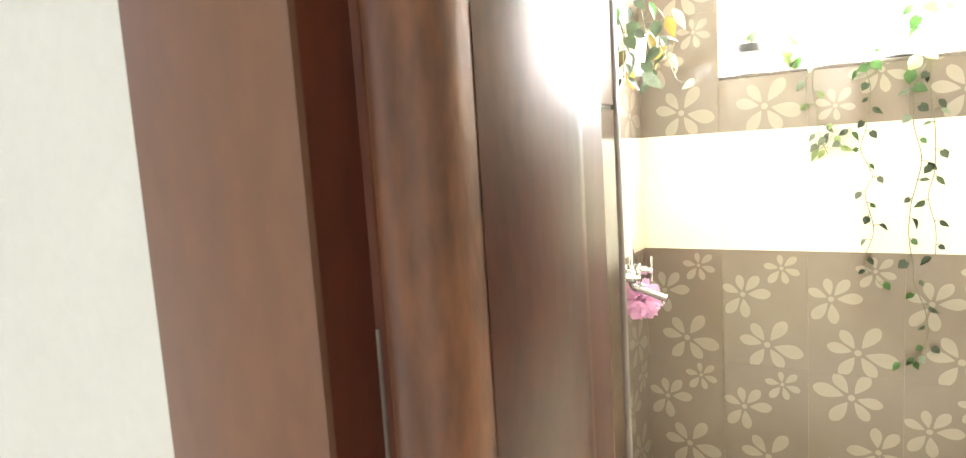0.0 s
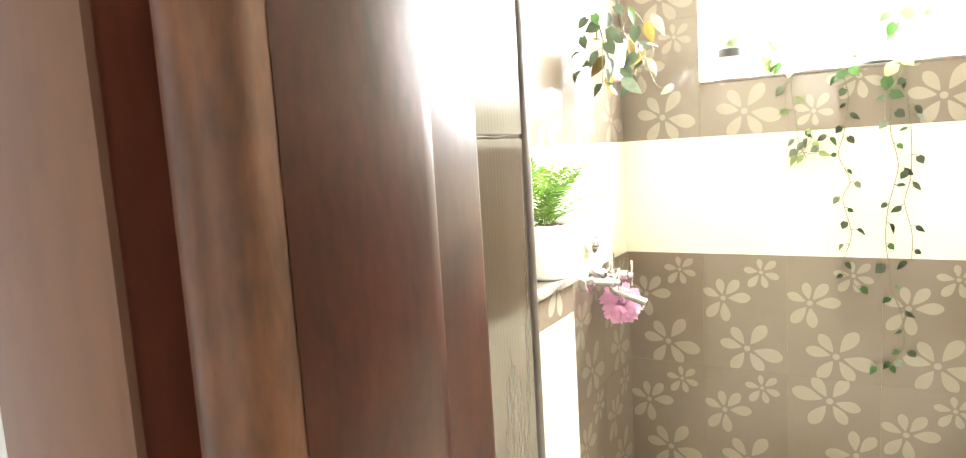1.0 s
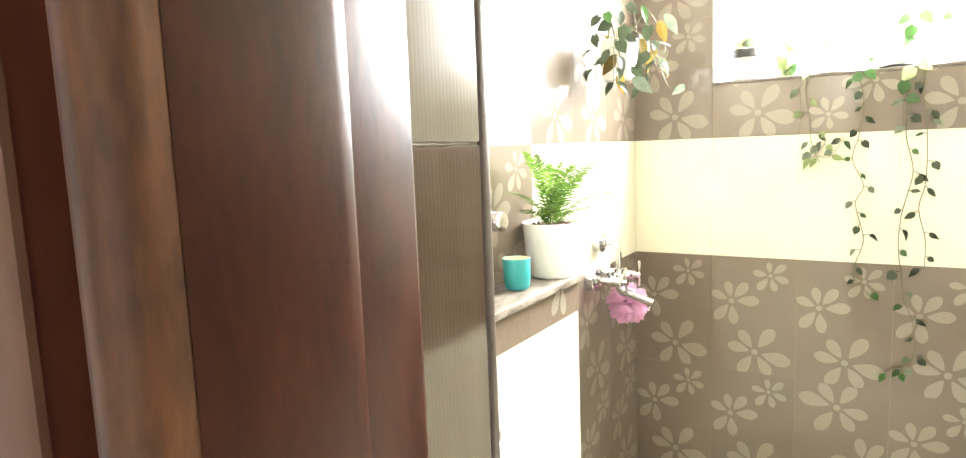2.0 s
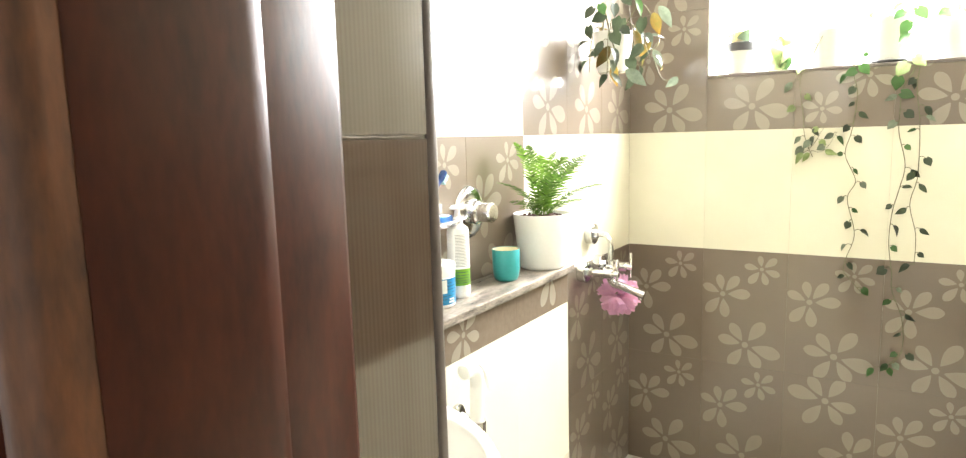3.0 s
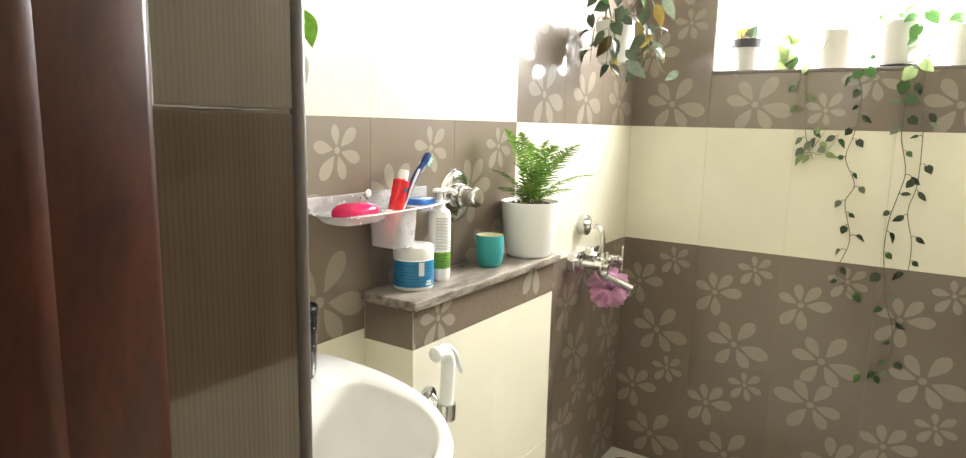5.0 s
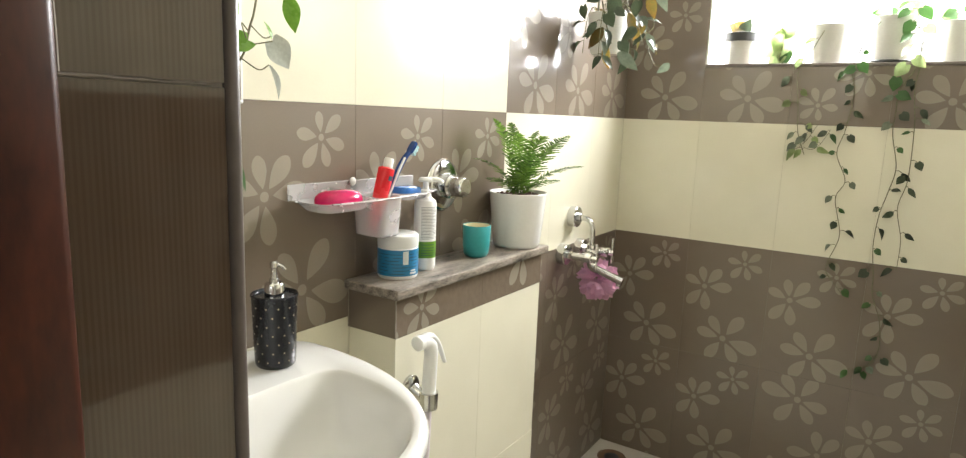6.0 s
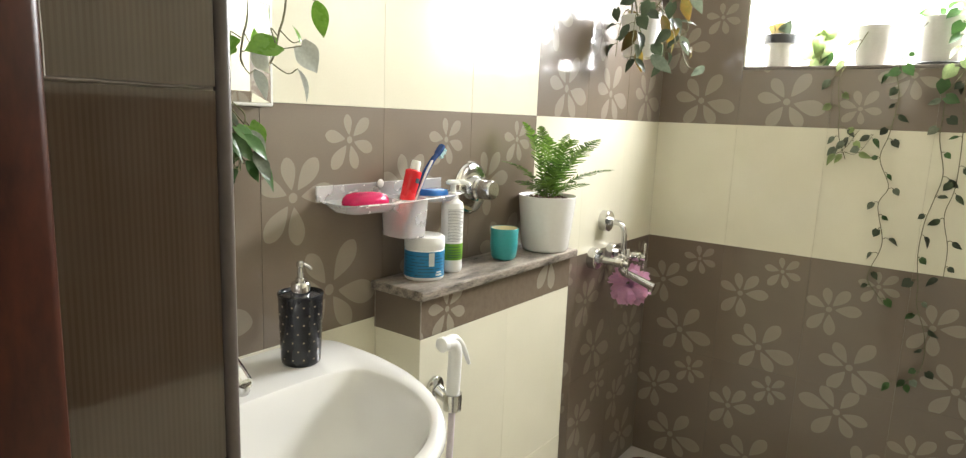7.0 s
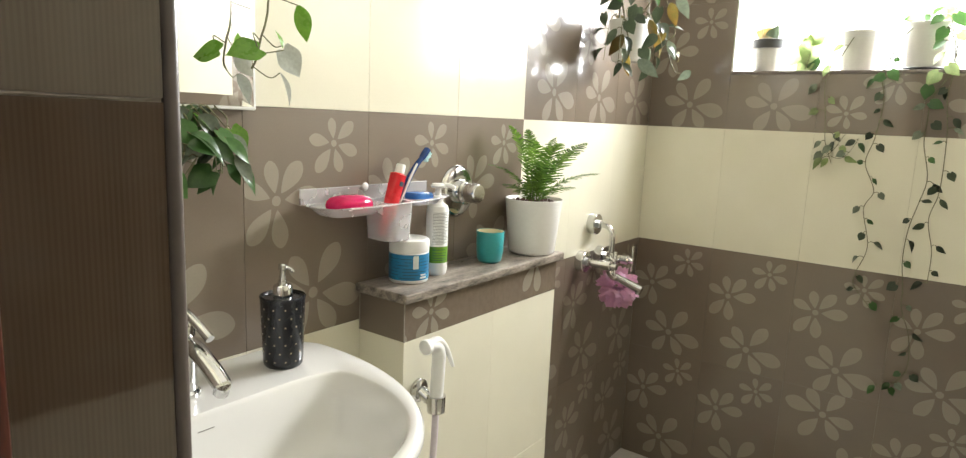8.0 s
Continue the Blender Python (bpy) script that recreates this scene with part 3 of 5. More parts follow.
# window wall
for z0, z1, v0 in ROWS_Z:
    for k in range(5):
        x0 = 0.3 * k
        wide = min(0.3, RIGHT_X - x0)
        turned = k == 2 and (z0 == 0.0 or z0 == 1.35)
        pieces = [(z0, z1, v0)]
        if 0 < k < 4:
            pieces = [(a, b, v0 + a - z0) for a, b in ((z0, min(z1, WIN_B - 0.012)), (max(z0, WIN_T), z1)) if b - a > 0.01]
        for a, b, v in pieces:
            lay(wall_window, tile_mesh(wet_side(z0), wide, b - a, turned, 0.0, v), (x0, BACK_Y, a), (1, 0, 0), (0, 0, 1))
        if k == 3 and z1 > WIN_B and z0 < WIN_T:
            a, b = max(z0, WIN_B - 0.012), min(z1, WIN_T)
            lay(wall_window, tile_mesh(wet_side(z0), 1.2 - WIN_R, b - a, False, WIN_R - 0.9, v0 + a - z0), (WIN_R, BACK_Y, a), (1, 0, 0), (0, 0, 1))
# room side of the door wall
for z0, z1, v0 in ROWS_Z:
    for x1 in (0.684, 0.384, 0.084):
        x0 = max(x1 - 0.3, 0.0)
        lay(wall_door, tile_mesh(dry_side(z0), x1 - x0, z1 - z0, False, 0.0, v0), (x1, DOOR_Y, z0), (-1, 0, 0), (0, 0, 1))
    # a strip over the doorway
    if z0 > 2.0:
        for k in range(3):
            lay(wall_door, tile_mesh("plain", 0.235, z1 - z0, False, 0.0, 0.0), (0.916 + 0.235 * k, DOOR_Y, z0), (-1, 0, 0), (0, 0, 1))
# ledge tiles: a flowered band over cream
for a, b in ((1.08, 1.40), (1.40, 1.70)):
    band = tile_mesh("flower", b - a, 0.0865, False, 0.128 if a < 1.2 else -0.118, 0.334 if a < 1.2 else 0.1745)
    band.materials[0] = STAINED
    lay(ledge, band, (LEDGE_X, a, 0.8775), (0, 1, 0), (0, 0, 1))
    lay(ledge, tile_mesh("plain", b - a, 0.45), (LEDGE_X - 0.0008, a, 0.4275), (0, 1, 0), (0, 0, 1))
    lay(ledge, tile_mesh("plain", b - a, 0.4525), (LEDGE_X, a, FLOOR_Z), (0, 1, 0), (0, 0, 1))
for z0, h, kind in ((0.8775, 0.0865, "band"), (0.4275, 0.45, "plain"), (FLOOR_Z, 0.4525, "plain")):
    me = tile_mesh("plain", 0.1318, h) if kind == "plain" else tile_mesh("flower", 0.1318, h, False, 3.0, 3.0)
    lay(ledge, me, (0.001, L0, z0), (1, 0, 0), (0, 0, 1))
for z0, h in ((0.45, 0.45), (FLOOR_Z, 0.475)):
    lay(ledge, tile_mesh("flower", 0.131, h), (0.132, L1 + 0.0005, z0), (-1, 0, 0), (0, 0, 1))
# bathroom floor tiles
for i in range(5):
    for k in range(8):
        y1 = BACK_Y - 0.3 * k
        y0 = max(y1 - 0.3, DOOR_Y - 0.05)
        bm_key = tile_mesh("plain", 0.3, y1 - y0).copy()
        bm_key.materials[0] = FLOOR
        ob = new("floor_tile", bm_key)
        ob.location = (0.3 * i, y0, FLOOR_Z)
        ob.parent = bpy.data.objects["floor"]


# ---- wash basin ----
def ring(cx, cy, ax, ay, z, power, n=72):
    out = []
    for i in range(n):
        a = 2 * math.pi * i / n
        c, s = math.cos(a), math.sin(a)
        p = power if c > 0 else power + 1.6
        r = (abs(c) ** p + abs(s) ** p) ** (-1 / p)
        out.append(Vector((cx + ax * r * c, cy + ay * r * s, z)))
    return out


def add_rings(bm, rings, mat=0, cap=True):
    made = [[bm.verts.new(v) for v in r] for r in rings]
    n = len(made[0])
    for a, b in zip(made, made[1:]):
        for i in range(n):
            bm.faces.new((a[i], a[(i + 1) % n], b[(i + 1) % n], b[i])).material_index = mat
    if cap:
        bm.faces.new(made[0][::-1]).material_index = mat
        bm.faces.new(made[-1]).material_index = mat
    return bm


BASIN_Z, BASIN_Y = 0.896, 0.650
basin = thing("wash_basin", (0, BASIN_Y, BASIN_Z), "white glazed ceramic wall-hung wash basin", "basin")


def basin_ring(cx, front, back, ay, z, square=5.0, n=96):
    """A rim outline: half an ellipse towards the room, squarish towards the wall."""
    out = []
    for i in range(n):
        a = 2 * math.pi * i / n
        c, s = math.cos(a), math.sin(a)
        p = 2.08 if c > 0 else square
        r = (abs(c) ** p + abs(s) ** p) ** (-1 / p)
        out.append(Vector((cx + (front if c > 0 else back) * r * c, ay * r * s, z)))
    return out


rings = [basin_ring(0.16, 0.13, 0.10, 0.14, -0.20, 2.6), basin_ring(0.14, 0.25, 0.12, 0.22, -0.13, 3.0), basin_ring(0.115, 0.345, 0.11, 0.262, -0.06, 4.0), basin_ring(0.106, 0.385, 0.104, 0.276, -0.024),
         basin_ring(0.105, 0.393, 0.103, 0.280, -0.012), basin_ring(0.105, 0.392, 0.103, 0.2795, -0.004), basin_ring(0.105, 0.388, 0.102, 0.277, 0.0006), basin_ring(0.105, 0.381, 0.100, 0.272, 0.002),
         basin_ring(0.238, 0.236, 0.074, 0.219, 0.0012, 4.5), basin_ring(0.2382, 0.2335, 0.0725, 0.2168, -0.0004, 4.5), basin_ring(0.2385, 0.2305, 0.070, 0.2142, -0.005, 4.5), basin_ring(0.243, 0.209, 0.062, 0.198, -0.045, 4.0),
         basin_ring(0.248, 0.184, 0.056, 0.182, -0.085, 3.5), basin_ring(0.256, 0.138, 0.046, 0.145, -0.120, 3.0), basin_ring(0.268, 0.075, 0.038, 0.080, -0.139, 2.4), basin_ring(0.276, 0.025, 0.024, 0.026, -0.143, 2.0)]
part("bowl", add_rings(bmesh.new(), rings), CERAMIC, basin, "glossy white D-shaped bowl", smooth=True)
bm = bmesh.new()
for y0, y1, z in ((-0.062, -0.036, -0.022), (-0.058, -0.040, -0.0265)):
    add_box(bm, (0.1720, y0 + 0.016, z - 0.0009), (0.1750, y1 + 0.016, z))
part("mark", bm, WIRE, basin, "faint grey bars of print")
part("drain_ring", lathe([(0, -0.1375), (0.018, -0.1375), (0.023, -0.136), (0.025, -0.1385)], 28, Matrix.Translation((0.276, 0, -0.003))), CHROME, basin, "chrome drain", smooth=True)
tap = thing("basin_tap", (0.086, 0.631, BASIN_Z + 0.0018), "chrome single-lever basin tap", "tap")
tap_base = part("base", lathe([(0, 0), (0.026, 0), (0.026, 0.006), (0.022, 0.010), (0.0205, 0.095), (0.022, 0.112), (0.019, 0.122), (0, 0.124)], 32), CHROME, tap, smooth=True)
bm = tube(smooth_path([(0.005, 0, 0.092), (0.045, 0.0, 0.084), (0.085, 0.0, 0.064), (0.112, 0.0, 0.046)], 8), 0.0150, 20, taper=0.95, flat=0.85)
tap_spout = part("spout", bm, CHROME, tap, smooth=True)
part("aerator", lathe([(0, -0.006), (0.009, -0.006), (0.0115, -0.003), (0.0115, 0.012), (0, 0.012)], 24, Matrix.Translation((0.107, 0, 0.0365)) @ pose(0, 0, 0, 0, 25, 0)), CHROME, tap_spout, smooth=True)
bm = tube(smooth_path([(-0.004, 0, 0.118), (0.0, 0, 0.132), (0.012, 0.002, 0.136), (0.040, 0.005, 0.122), (0.068, 0.008, 0.105)], 8), 0.0070, 14)
part("lever", bm, CHROME, tap_base, smooth=True)

# ---- soap dispenser ----
disp = thing("soap_dispenser", (0.091, 0.814, BASIN_Z + 0.0018), "black glossy soap dispenser with tan dots and a chrome pump", "soap dispenser")
disp_bottle = part("bottle", lathe([(0, 0), (0.031, 0), (0.0335, 0.003), (0.0345, 0.01), (0.0385, 0.120), (0.040, 0.126), (0.0385, 0.1275), (0.036, 0.126), (0.034, 0.123), (0.012, 0.1225), (0, 0.1225)], 48), BLACK, disp, smooth=True)
bm = bmesh.new()
for row in range(7):
    z = 0.014 + row * 0.0158
    r = 0.0345 + (z - 0.01) / 0.11 * 0.004 + 0.0003
    for k in range(12):
        a = 2 * math.pi * (k + 0.5 * (row % 2)) / 12
        out = Vector((math.cos(a), math.sin(a), -0.036)).normalized()
        side = Vector((-math.sin(a), math.cos(a), 0))
        up = out.cross(side)
        c = Vector((r * math.cos(a), r * math.sin(a), z))
        bm.faces.new([bm.verts.new(c + out * 0.0001 + side * (0.0016 * math.cos(q)) + up * (0.0016 * math.sin(q))) for q in (2 * math.pi * j / 10 for j in range(10))])
part("dots", bm, GOLD_DOT, disp_bottle, "small tan dots")
part("collar", lathe([(0, 0.122), (0.0165, 0.122), (0.0165, 0.143), (0.014, 0.146), (0.0085, 0.147), (0.0085, 0.153), (0, 0.153)], 28), CHROME, disp, smooth=True)
disp_stem = part("pump_stem", lathe([(0, 0.151), (0.0058, 0.151), (0.0058, 0.162), (0.0048, 0.163), (0.0048, 0.171), (0.0068, 0.173), (0.0068, 0.181), (0.0045, 0.183), (0, 0.183)], 20), CHROME, disp, smooth=True)
part("nozzle", tube(smooth_path([(-0.005, -0.003, 0.178), (0.005, 0.004, 0.1775), (0.012, 0.008, 0.174), (0.0165, 0.011, 0.169)], 6), 0.0030, 12), CHROME, disp_stem, smooth=True)

# ---- mirror with a wide bevel ----
mirror = thing("mirror", (0.001, 0.530, 1.342), "wall mirror with a wide slanted glass border", "mirror")
MW, MH, MB, MX = 0.285, 0.62, 0.047, 0.022
mirror_back = part("back", box((0, -MW, 0), (MX - 0.0022, MW, MH), 0.003), POT_WHITE, mirror, "pale backing board")
bm = bmesh.new()
o = [(MX - 0.0016, -MW + 0.006, 0.006), (MX - 0.0016, MW - 0.006, 0.006), (MX - 0.0016, MW - 0.006, MH - 0.006), (MX - 0.0016, -MW + 0.006, MH - 0.006)]
i4 = [(MX, -MW + MB, 0.024), (MX, MW - MB, 0.024), (MX, MW - MB, MH - 0.024), (MX, -MW + MB, MH - 0.024)]
ov, iv = [bm.verts.new(v) for v in o], [bm.verts.new(v) for v in i4]
for k in range(4):
    bm.faces.new((ov[k], ov[(k + 1) % 4], iv[(k + 1) % 4], iv[k]))
bm.faces.new(iv)
part("glass", bm, MIRROR, mirror_back, "silvered mirror glass")

# ---- soap and toothbrush caddy on the wall ----
caddy = thing("bathroom_caddy", (0.002, 1.10, 1.165), "frosted clear plastic caddy with soap dish and tumbler on the wall", "caddy")
part("back_plate", box((0, -0.182, 0.0), (0.004, 0.185, 0.031), 0.0018), FROSTED, caddy)


def dish(y0, y1, x0, x1, depth, name, taper=0.75):
    """A shallow open tray with a turned-out lip."""
    bm = bmesh.new()
    cx, cy, ax, ay = (x0 + x1) / 2, (y0 + y1) / 2, (x1 - x0) / 2, (y1 - y0) / 2
    prof = [(taper - 0.03, -depth - 0.002), (taper, -depth), (1.0 - 0.03, -0.002), (1.04, 0.0), (1.04, 0.002), (1.0 - 0.06, 0.0008), (taper - 0.05, -depth + 0.002)]
    return part(name, add_rings(bm, [ring(cx, cy, ax * k, ay * k, z, 4.0, 48) for k, z in prof]), FROSTED, caddy, smooth=True)


dish(-0.178, -0.028, 0.004, 0.098, 0.016, "soap_dish")
dish(0.062, 0.176, 0.004, 0.082, 0.012, "side_dish")
bm = bmesh.new()
prof = [(0.80, -0.082), (0.86, -0.080), (0.97, -0.002), (1.12, 0.0), (1.12, 0.002), (0.92, 0.001), (0.81, -0.078), (0.74, -0.0795)]
add_rings(bm, [ring(0.052, 0.011, 0.046 * k, 0.036 * k, z, 5.0, 48) for k, z in prof])
part("tumbler", bm, FROSTED, caddy, "frosted tumbler holding toothpaste and brush", smooth=True)
part("front_lip", tube(smooth_path([(0.098, -0.16, 0.001), (0.105, -0.09, 0.001), (0.104, 0.0, 0.001), (0.094, 0.1, 0.001), (0.07, 0.185, 0.001), (0.03, 0.20, 0.001), (0.003, 0.19, 0.001)], 8), 0.003, 8, flat=0.6), FROSTED, caddy, smooth=True)
part("mount_cap", along_x([(0, 0.0045), (0.009, 0.0045), (0.009, 0.006), (0.007, 0.0075), (0, 0.008)], (0, -0.015, 0.028), 20), WHITE_PLASTIC, caddy, smooth=True)

soap = thing("soap_bar", (0.054, 1.003, 1.150), "translucent bright pink oval soap bar", "soap")
bm = bmesh.new()
add_rings(bm, [ring(0, 0, 0.031 * k, 0.049 * k, z, 2.6, 40) for k, z in ((0.55, 0.001), (0.86, 0.003), (0.98, 0.010), (1.0, 0.016), (0.95, 0.024), (0.82, 0.030), (0.55, 0.034), (0.2, 0.0352))])
part("bar", bm, PINK, soap, smooth=True)

paste = thing("toothpaste_tube", (0.052, 1.098, 1.0895), "red toothpaste tube with a white cap", "toothpaste")
lean = pose(0, 0, 0, -15, 3, 0)
bm = bmesh.new()
rows = []
for k in range(9):
    t = k / 8
    wx, wy = 0.0195 - 0.004 * t, 0.0025 + 0.0135 * t ** 0.7
    rows.append([lean @ v for v in ring(0, 0, wy, wx, 0.002 + 0.134 * t, 2.2, 28)])
rows.append([lean @ v for v in ring(0, 0, 0.009, 0.009, 0.140, 2.0, 28)])
paste_tube = part("tube", add_rings(bm, rows), RED, paste, smooth=True)
part("cap", lathe([(0, 0.138), (0.0105, 0.138), (0.0105, 0.155), (0.009, 0.159), (0, 0.159)], 22, lean), WHITE_PLASTIC, paste_tube, "white ribbed cap", smooth=True)
bm = box((0.0140, -0.005, 0.112), (0.0158, 0.005, 0.122))
bmesh.ops.transform(bm, matrix=lean, verts=bm.verts)
part("badge", bm, INK, paste_tube, "small dark square mark")
brush = thing("toothbrush", (0.055, 1.128, 1.094), "dark blue toothbrush with pale bristles", "toothbrush")
line = smooth_path([(0.0, -0.022, 0.0), (-0.002, 0.010, 0.062), (-0.003, 0.042, 0.113), (-0.004, 0.068, 0.144), (-0.004, 0.088, 0.161)], 8)
brush_handle = part("handle", tube(line, 0.0080, 12, taper=0.7), BLUE, brush, smooth=True)
brush_head = part("head", add_rings(bmesh.new(), [[Vector((-0.004, 0.088, 0.161)) + pose(0, 0, 0, -42, 0, 0) @ v for v in ring(0, 0, 0.0068 * k, 0.0055 * k, z, 2.4, 20)] for k, z in ((0.7, -0.006), (1.1, 0.0), (1.2, 0.012), (1.1, 0.024), (0.6, 0.027))]), BLUE, brush, smooth=True)
bm = bmesh.new()
for k in range(4):
    add_box(bm, (-0.0058, 0.004, 0.0005 + k * 0.006), (0.0058, 0.0165 - (k % 2) * 0.002, 0.0052 + k * 0.006), 0.001, 1)
bmesh.ops.transform(bm, matrix=Matrix.Translation((-0.004, 0.088, 0.161)) @ pose(0, 0, 0, -42, 0, 0), verts=bm.verts)
part("bristles", bm, BRISTLE, brush_head, "pale teal bristle tufts")
bm = tube(smooth_path([(0.004, 0.008, 0.062), (0.003, 0.042, 0.118), (0.002, 0.064, 0.148)], 6), 0.0025, 8)
part("grip", bm, PALE_INK, brush_handle, "pale grip strip", smooth=True)

case = thing("blue_soap_case", (0.044, 1.218, 1.156), "small glossy bright blue plastic case", "case")
bm = bmesh.new()
add_rings(bm, [ring(0, 0, 0.024 * k, 0.032 * k, z, 3.0, 36) for k, z in ((0.85, 0.0), (1.0, 0.004), (1.0, 0.014), (0.9, 0.020), (0.5, 0.022))])
part("shell", bm, BLUE_LIGHT, case, smooth=True)

# ---- things on the stone ledge ----
jar = thing("cream_jar", (0.064, 1.166, LEDGE_Z), "blue labelled jar with a white screw lid", "jar")
jar_body = part("body", lathe([(0, 0), (0.040, 0), (0.043, 0.003), (0.044, 0.008), (0.044, 0.066), (0.040, 0.070), (0, 0.070)], 48), WHITE_PLASTIC, jar, smooth=True)
part("label_band", lathe([(0.0441, 0.0085), (0.0445, 0.0085), (0.0445, 0.065), (0.0441, 0.065)], 48), JAR_BLUE, jar_body, "blue paper label", smooth=True)
part("lid", lathe([(0, 0.094), (0.030, 0.0945), (0.034, 0.0965), (0.040, 0.0965), (0.0435, 0.094), (0.0445, 0.090), (0.0445, 0.070), (0.0425, 0.0675), (0, 0.0675)], 48), WHITE_PLASTIC, jar, "white screw lid", smooth=True)


def curved_bar(bm, r, a0, a1, z0, z1):
    n = 6
    vs = [[bm.verts.new((r * math.cos(a0 + (a1 - a0) * i / n), r * math.sin(a0 + (a1 - a0) * i / n), z)) for i in range(n + 1)] for z in (z0, z1)]
    for i in range(n):
        bm.faces.new((vs[0][i], vs[0][i + 1], vs[1][i + 1], vs[1][i]))


rnd = random.Random(5)
bm = bmesh.new()
for z in (0.013, 0.020, 0.027, 0.034, 0.041, 0.048, 0.055):
    a = -2.2
    while a < 1.1:
        w = rnd.uniform(0.25, 0.9)
        curved_bar(bm, 0.0448, a, a + w, z, z + 0.0012)
        a += w + rnd.uniform(0.05, 0.3)
part("print", bm, INK, jar_body, "thin dark bars of print")
bm = bmesh.new()
curved_bar(bm, 0.0450, -0.62, -0.34, 0.034, 0.063)
part("tag", bm, PALE_INK, jar_body, "pale upright sticker")
bm = bmesh.new()
curved_bar(bm, 0.0450, -0.25, 0.15, 0.012, 0.0165)
curved_bar(bm, 0.0450, -0.22, 0.12, 0.0185, 0.022)
part("mark", bm, PALE_INK, jar_body, "pale bars of print")

bottle = thing("lotion_bottle", (0.066, 1.256, LEDGE_Z), "white lotion pump bottle with a green label", "bottle")
bottle_body = part("body", lathe([(0, 0), (0.021, 0), (0.0235, 0.003), (0.0255, 0.01), (0.0255, 0.150), (0.0235, 0.160), (0.014, 0.167), (0.011, 0.170), (0, 0.170)], 40), WHITE_PLASTIC, bottle, smooth=True)
part("label_band", lathe([(0.0256, 0.030), (0.0259, 0.030), (0.0259, 0.068), (0.0256, 0.068)], 40), GREEN_LABEL, bottle_body, "green label", smooth=True)
bottle_neck = part("neck", lathe([(0, 0.168), (0.0125, 0.168), (0.0125, 0.182), (0.007, 0.185), (0.006, 0.203), (0, 0.203)], 24), WHITE_PLASTIC, bottle, smooth=True)
bm = lathe([(0, 0.201), (0.0155, 0.202), (0.0175, 0.206), (0.013, 0.211), (0, 0.212)], 24)
add_tube(bm, smooth_path([(0.0, 0.0, 0.207), (0.014, 0.010, 0.208), (0.026, 0.018, 0.205), (0.031, 0.021, 0.199)], 6), 0.0052, 12)
part("pump_head", bm, WHITE_PLASTIC, bottle_neck, smooth=True)
bm = bmesh.new()
z = 0.074
while z < 0.146:
    curved_bar(bm, 0.0258, -1.25, -1.25 + rnd.uniform(1.1, 1.7), z, z + 0.0011)
    z += 0.0034
part("print", bm, GREY_INK, bottle_body, "thin grey bars of print")
bm = bmesh.new()
for z in (0.036, 0.041, 0.047, 0.053, 0.060):
    curved_bar(bm, 0.0261, -1.2, rnd.uniform(0.0, 0.4), z, z + 0.0012)
part("label_print", bm, INK, bottle_body, "dark bars of print")

cup = thing("teal_cup", (0.078, 1.452, LEDGE_Z), "teal tumbler cup with a cream lining", "cup")
cup_body = part("body", lathe([(0, 0), (0.022, 0), (0.028, 0.003), (0.032, 0.010), (0.0345, 0.03), (0.0355, 0.08), (0.0345, 0.0815), (0.0335, 0.080)], 44), TEAL, cup, smooth=True)
part("lining", lathe([(0.0336, 0.0808), (0.0325, 0.07), (0.030, 0.015), (0.02, 0.008), (0, 0.007)], 44), CUP_IN, cup_body, "cream lining", smooth=True)
lid_piece = thing("white_cap", (0.045, 1.525, LEDGE_Z), "small white plastic cap lying on the ledge", "cap")
part("shell", lathe([(0, 0.020), (0.014, 0.020), (0.0165, 0.017), (0.018, 0.0), (0, 0.0)], 28), WHITE_PLASTIC, lid_piece, smooth=True)

# ---- fern ----
fern = thing("potted_fern", (0.083, 1.645, LEDGE_Z), "green fern in a glossy white pot", "potted plant")
fern_pot = part("pot", lathe([(0, 0), (0.058, 0), (0.0625, 0.003), (0.065, 0.010), (0.0785, 0.142), (0.0795, 0.150), (0.0785, 0.1515), (0.0765, 0.150), (0.074, 0.140), (0.072, 0.132)], 56), POT_WHITE, fern, "glossy white tapered pot", smooth=True)
rnd = random.Random(8)
bm = lathe([(0.073, 0.138), (0.05, 0.142), (0.02, 0.144), (0, 0.144)], 30)
for k in range(70):
    a, r = rnd.uniform(0, 6.28), 0.066 * math.sqrt(rnd.random())
    s = rnd.uniform(0.003, 0.006)
    bmesh.ops.create_icosphere(bm, subdivisions=1, radius=s, matrix=Matrix.Translation((r * math.cos(a), r * math.sin(a), 0.143)) @ pose(0, 0, 0, rnd.uniform(0, 90), rnd.uniform(0, 90), 0))
part("soil", bm, SOIL, fern_pot, "reddish brown soil pebbles")


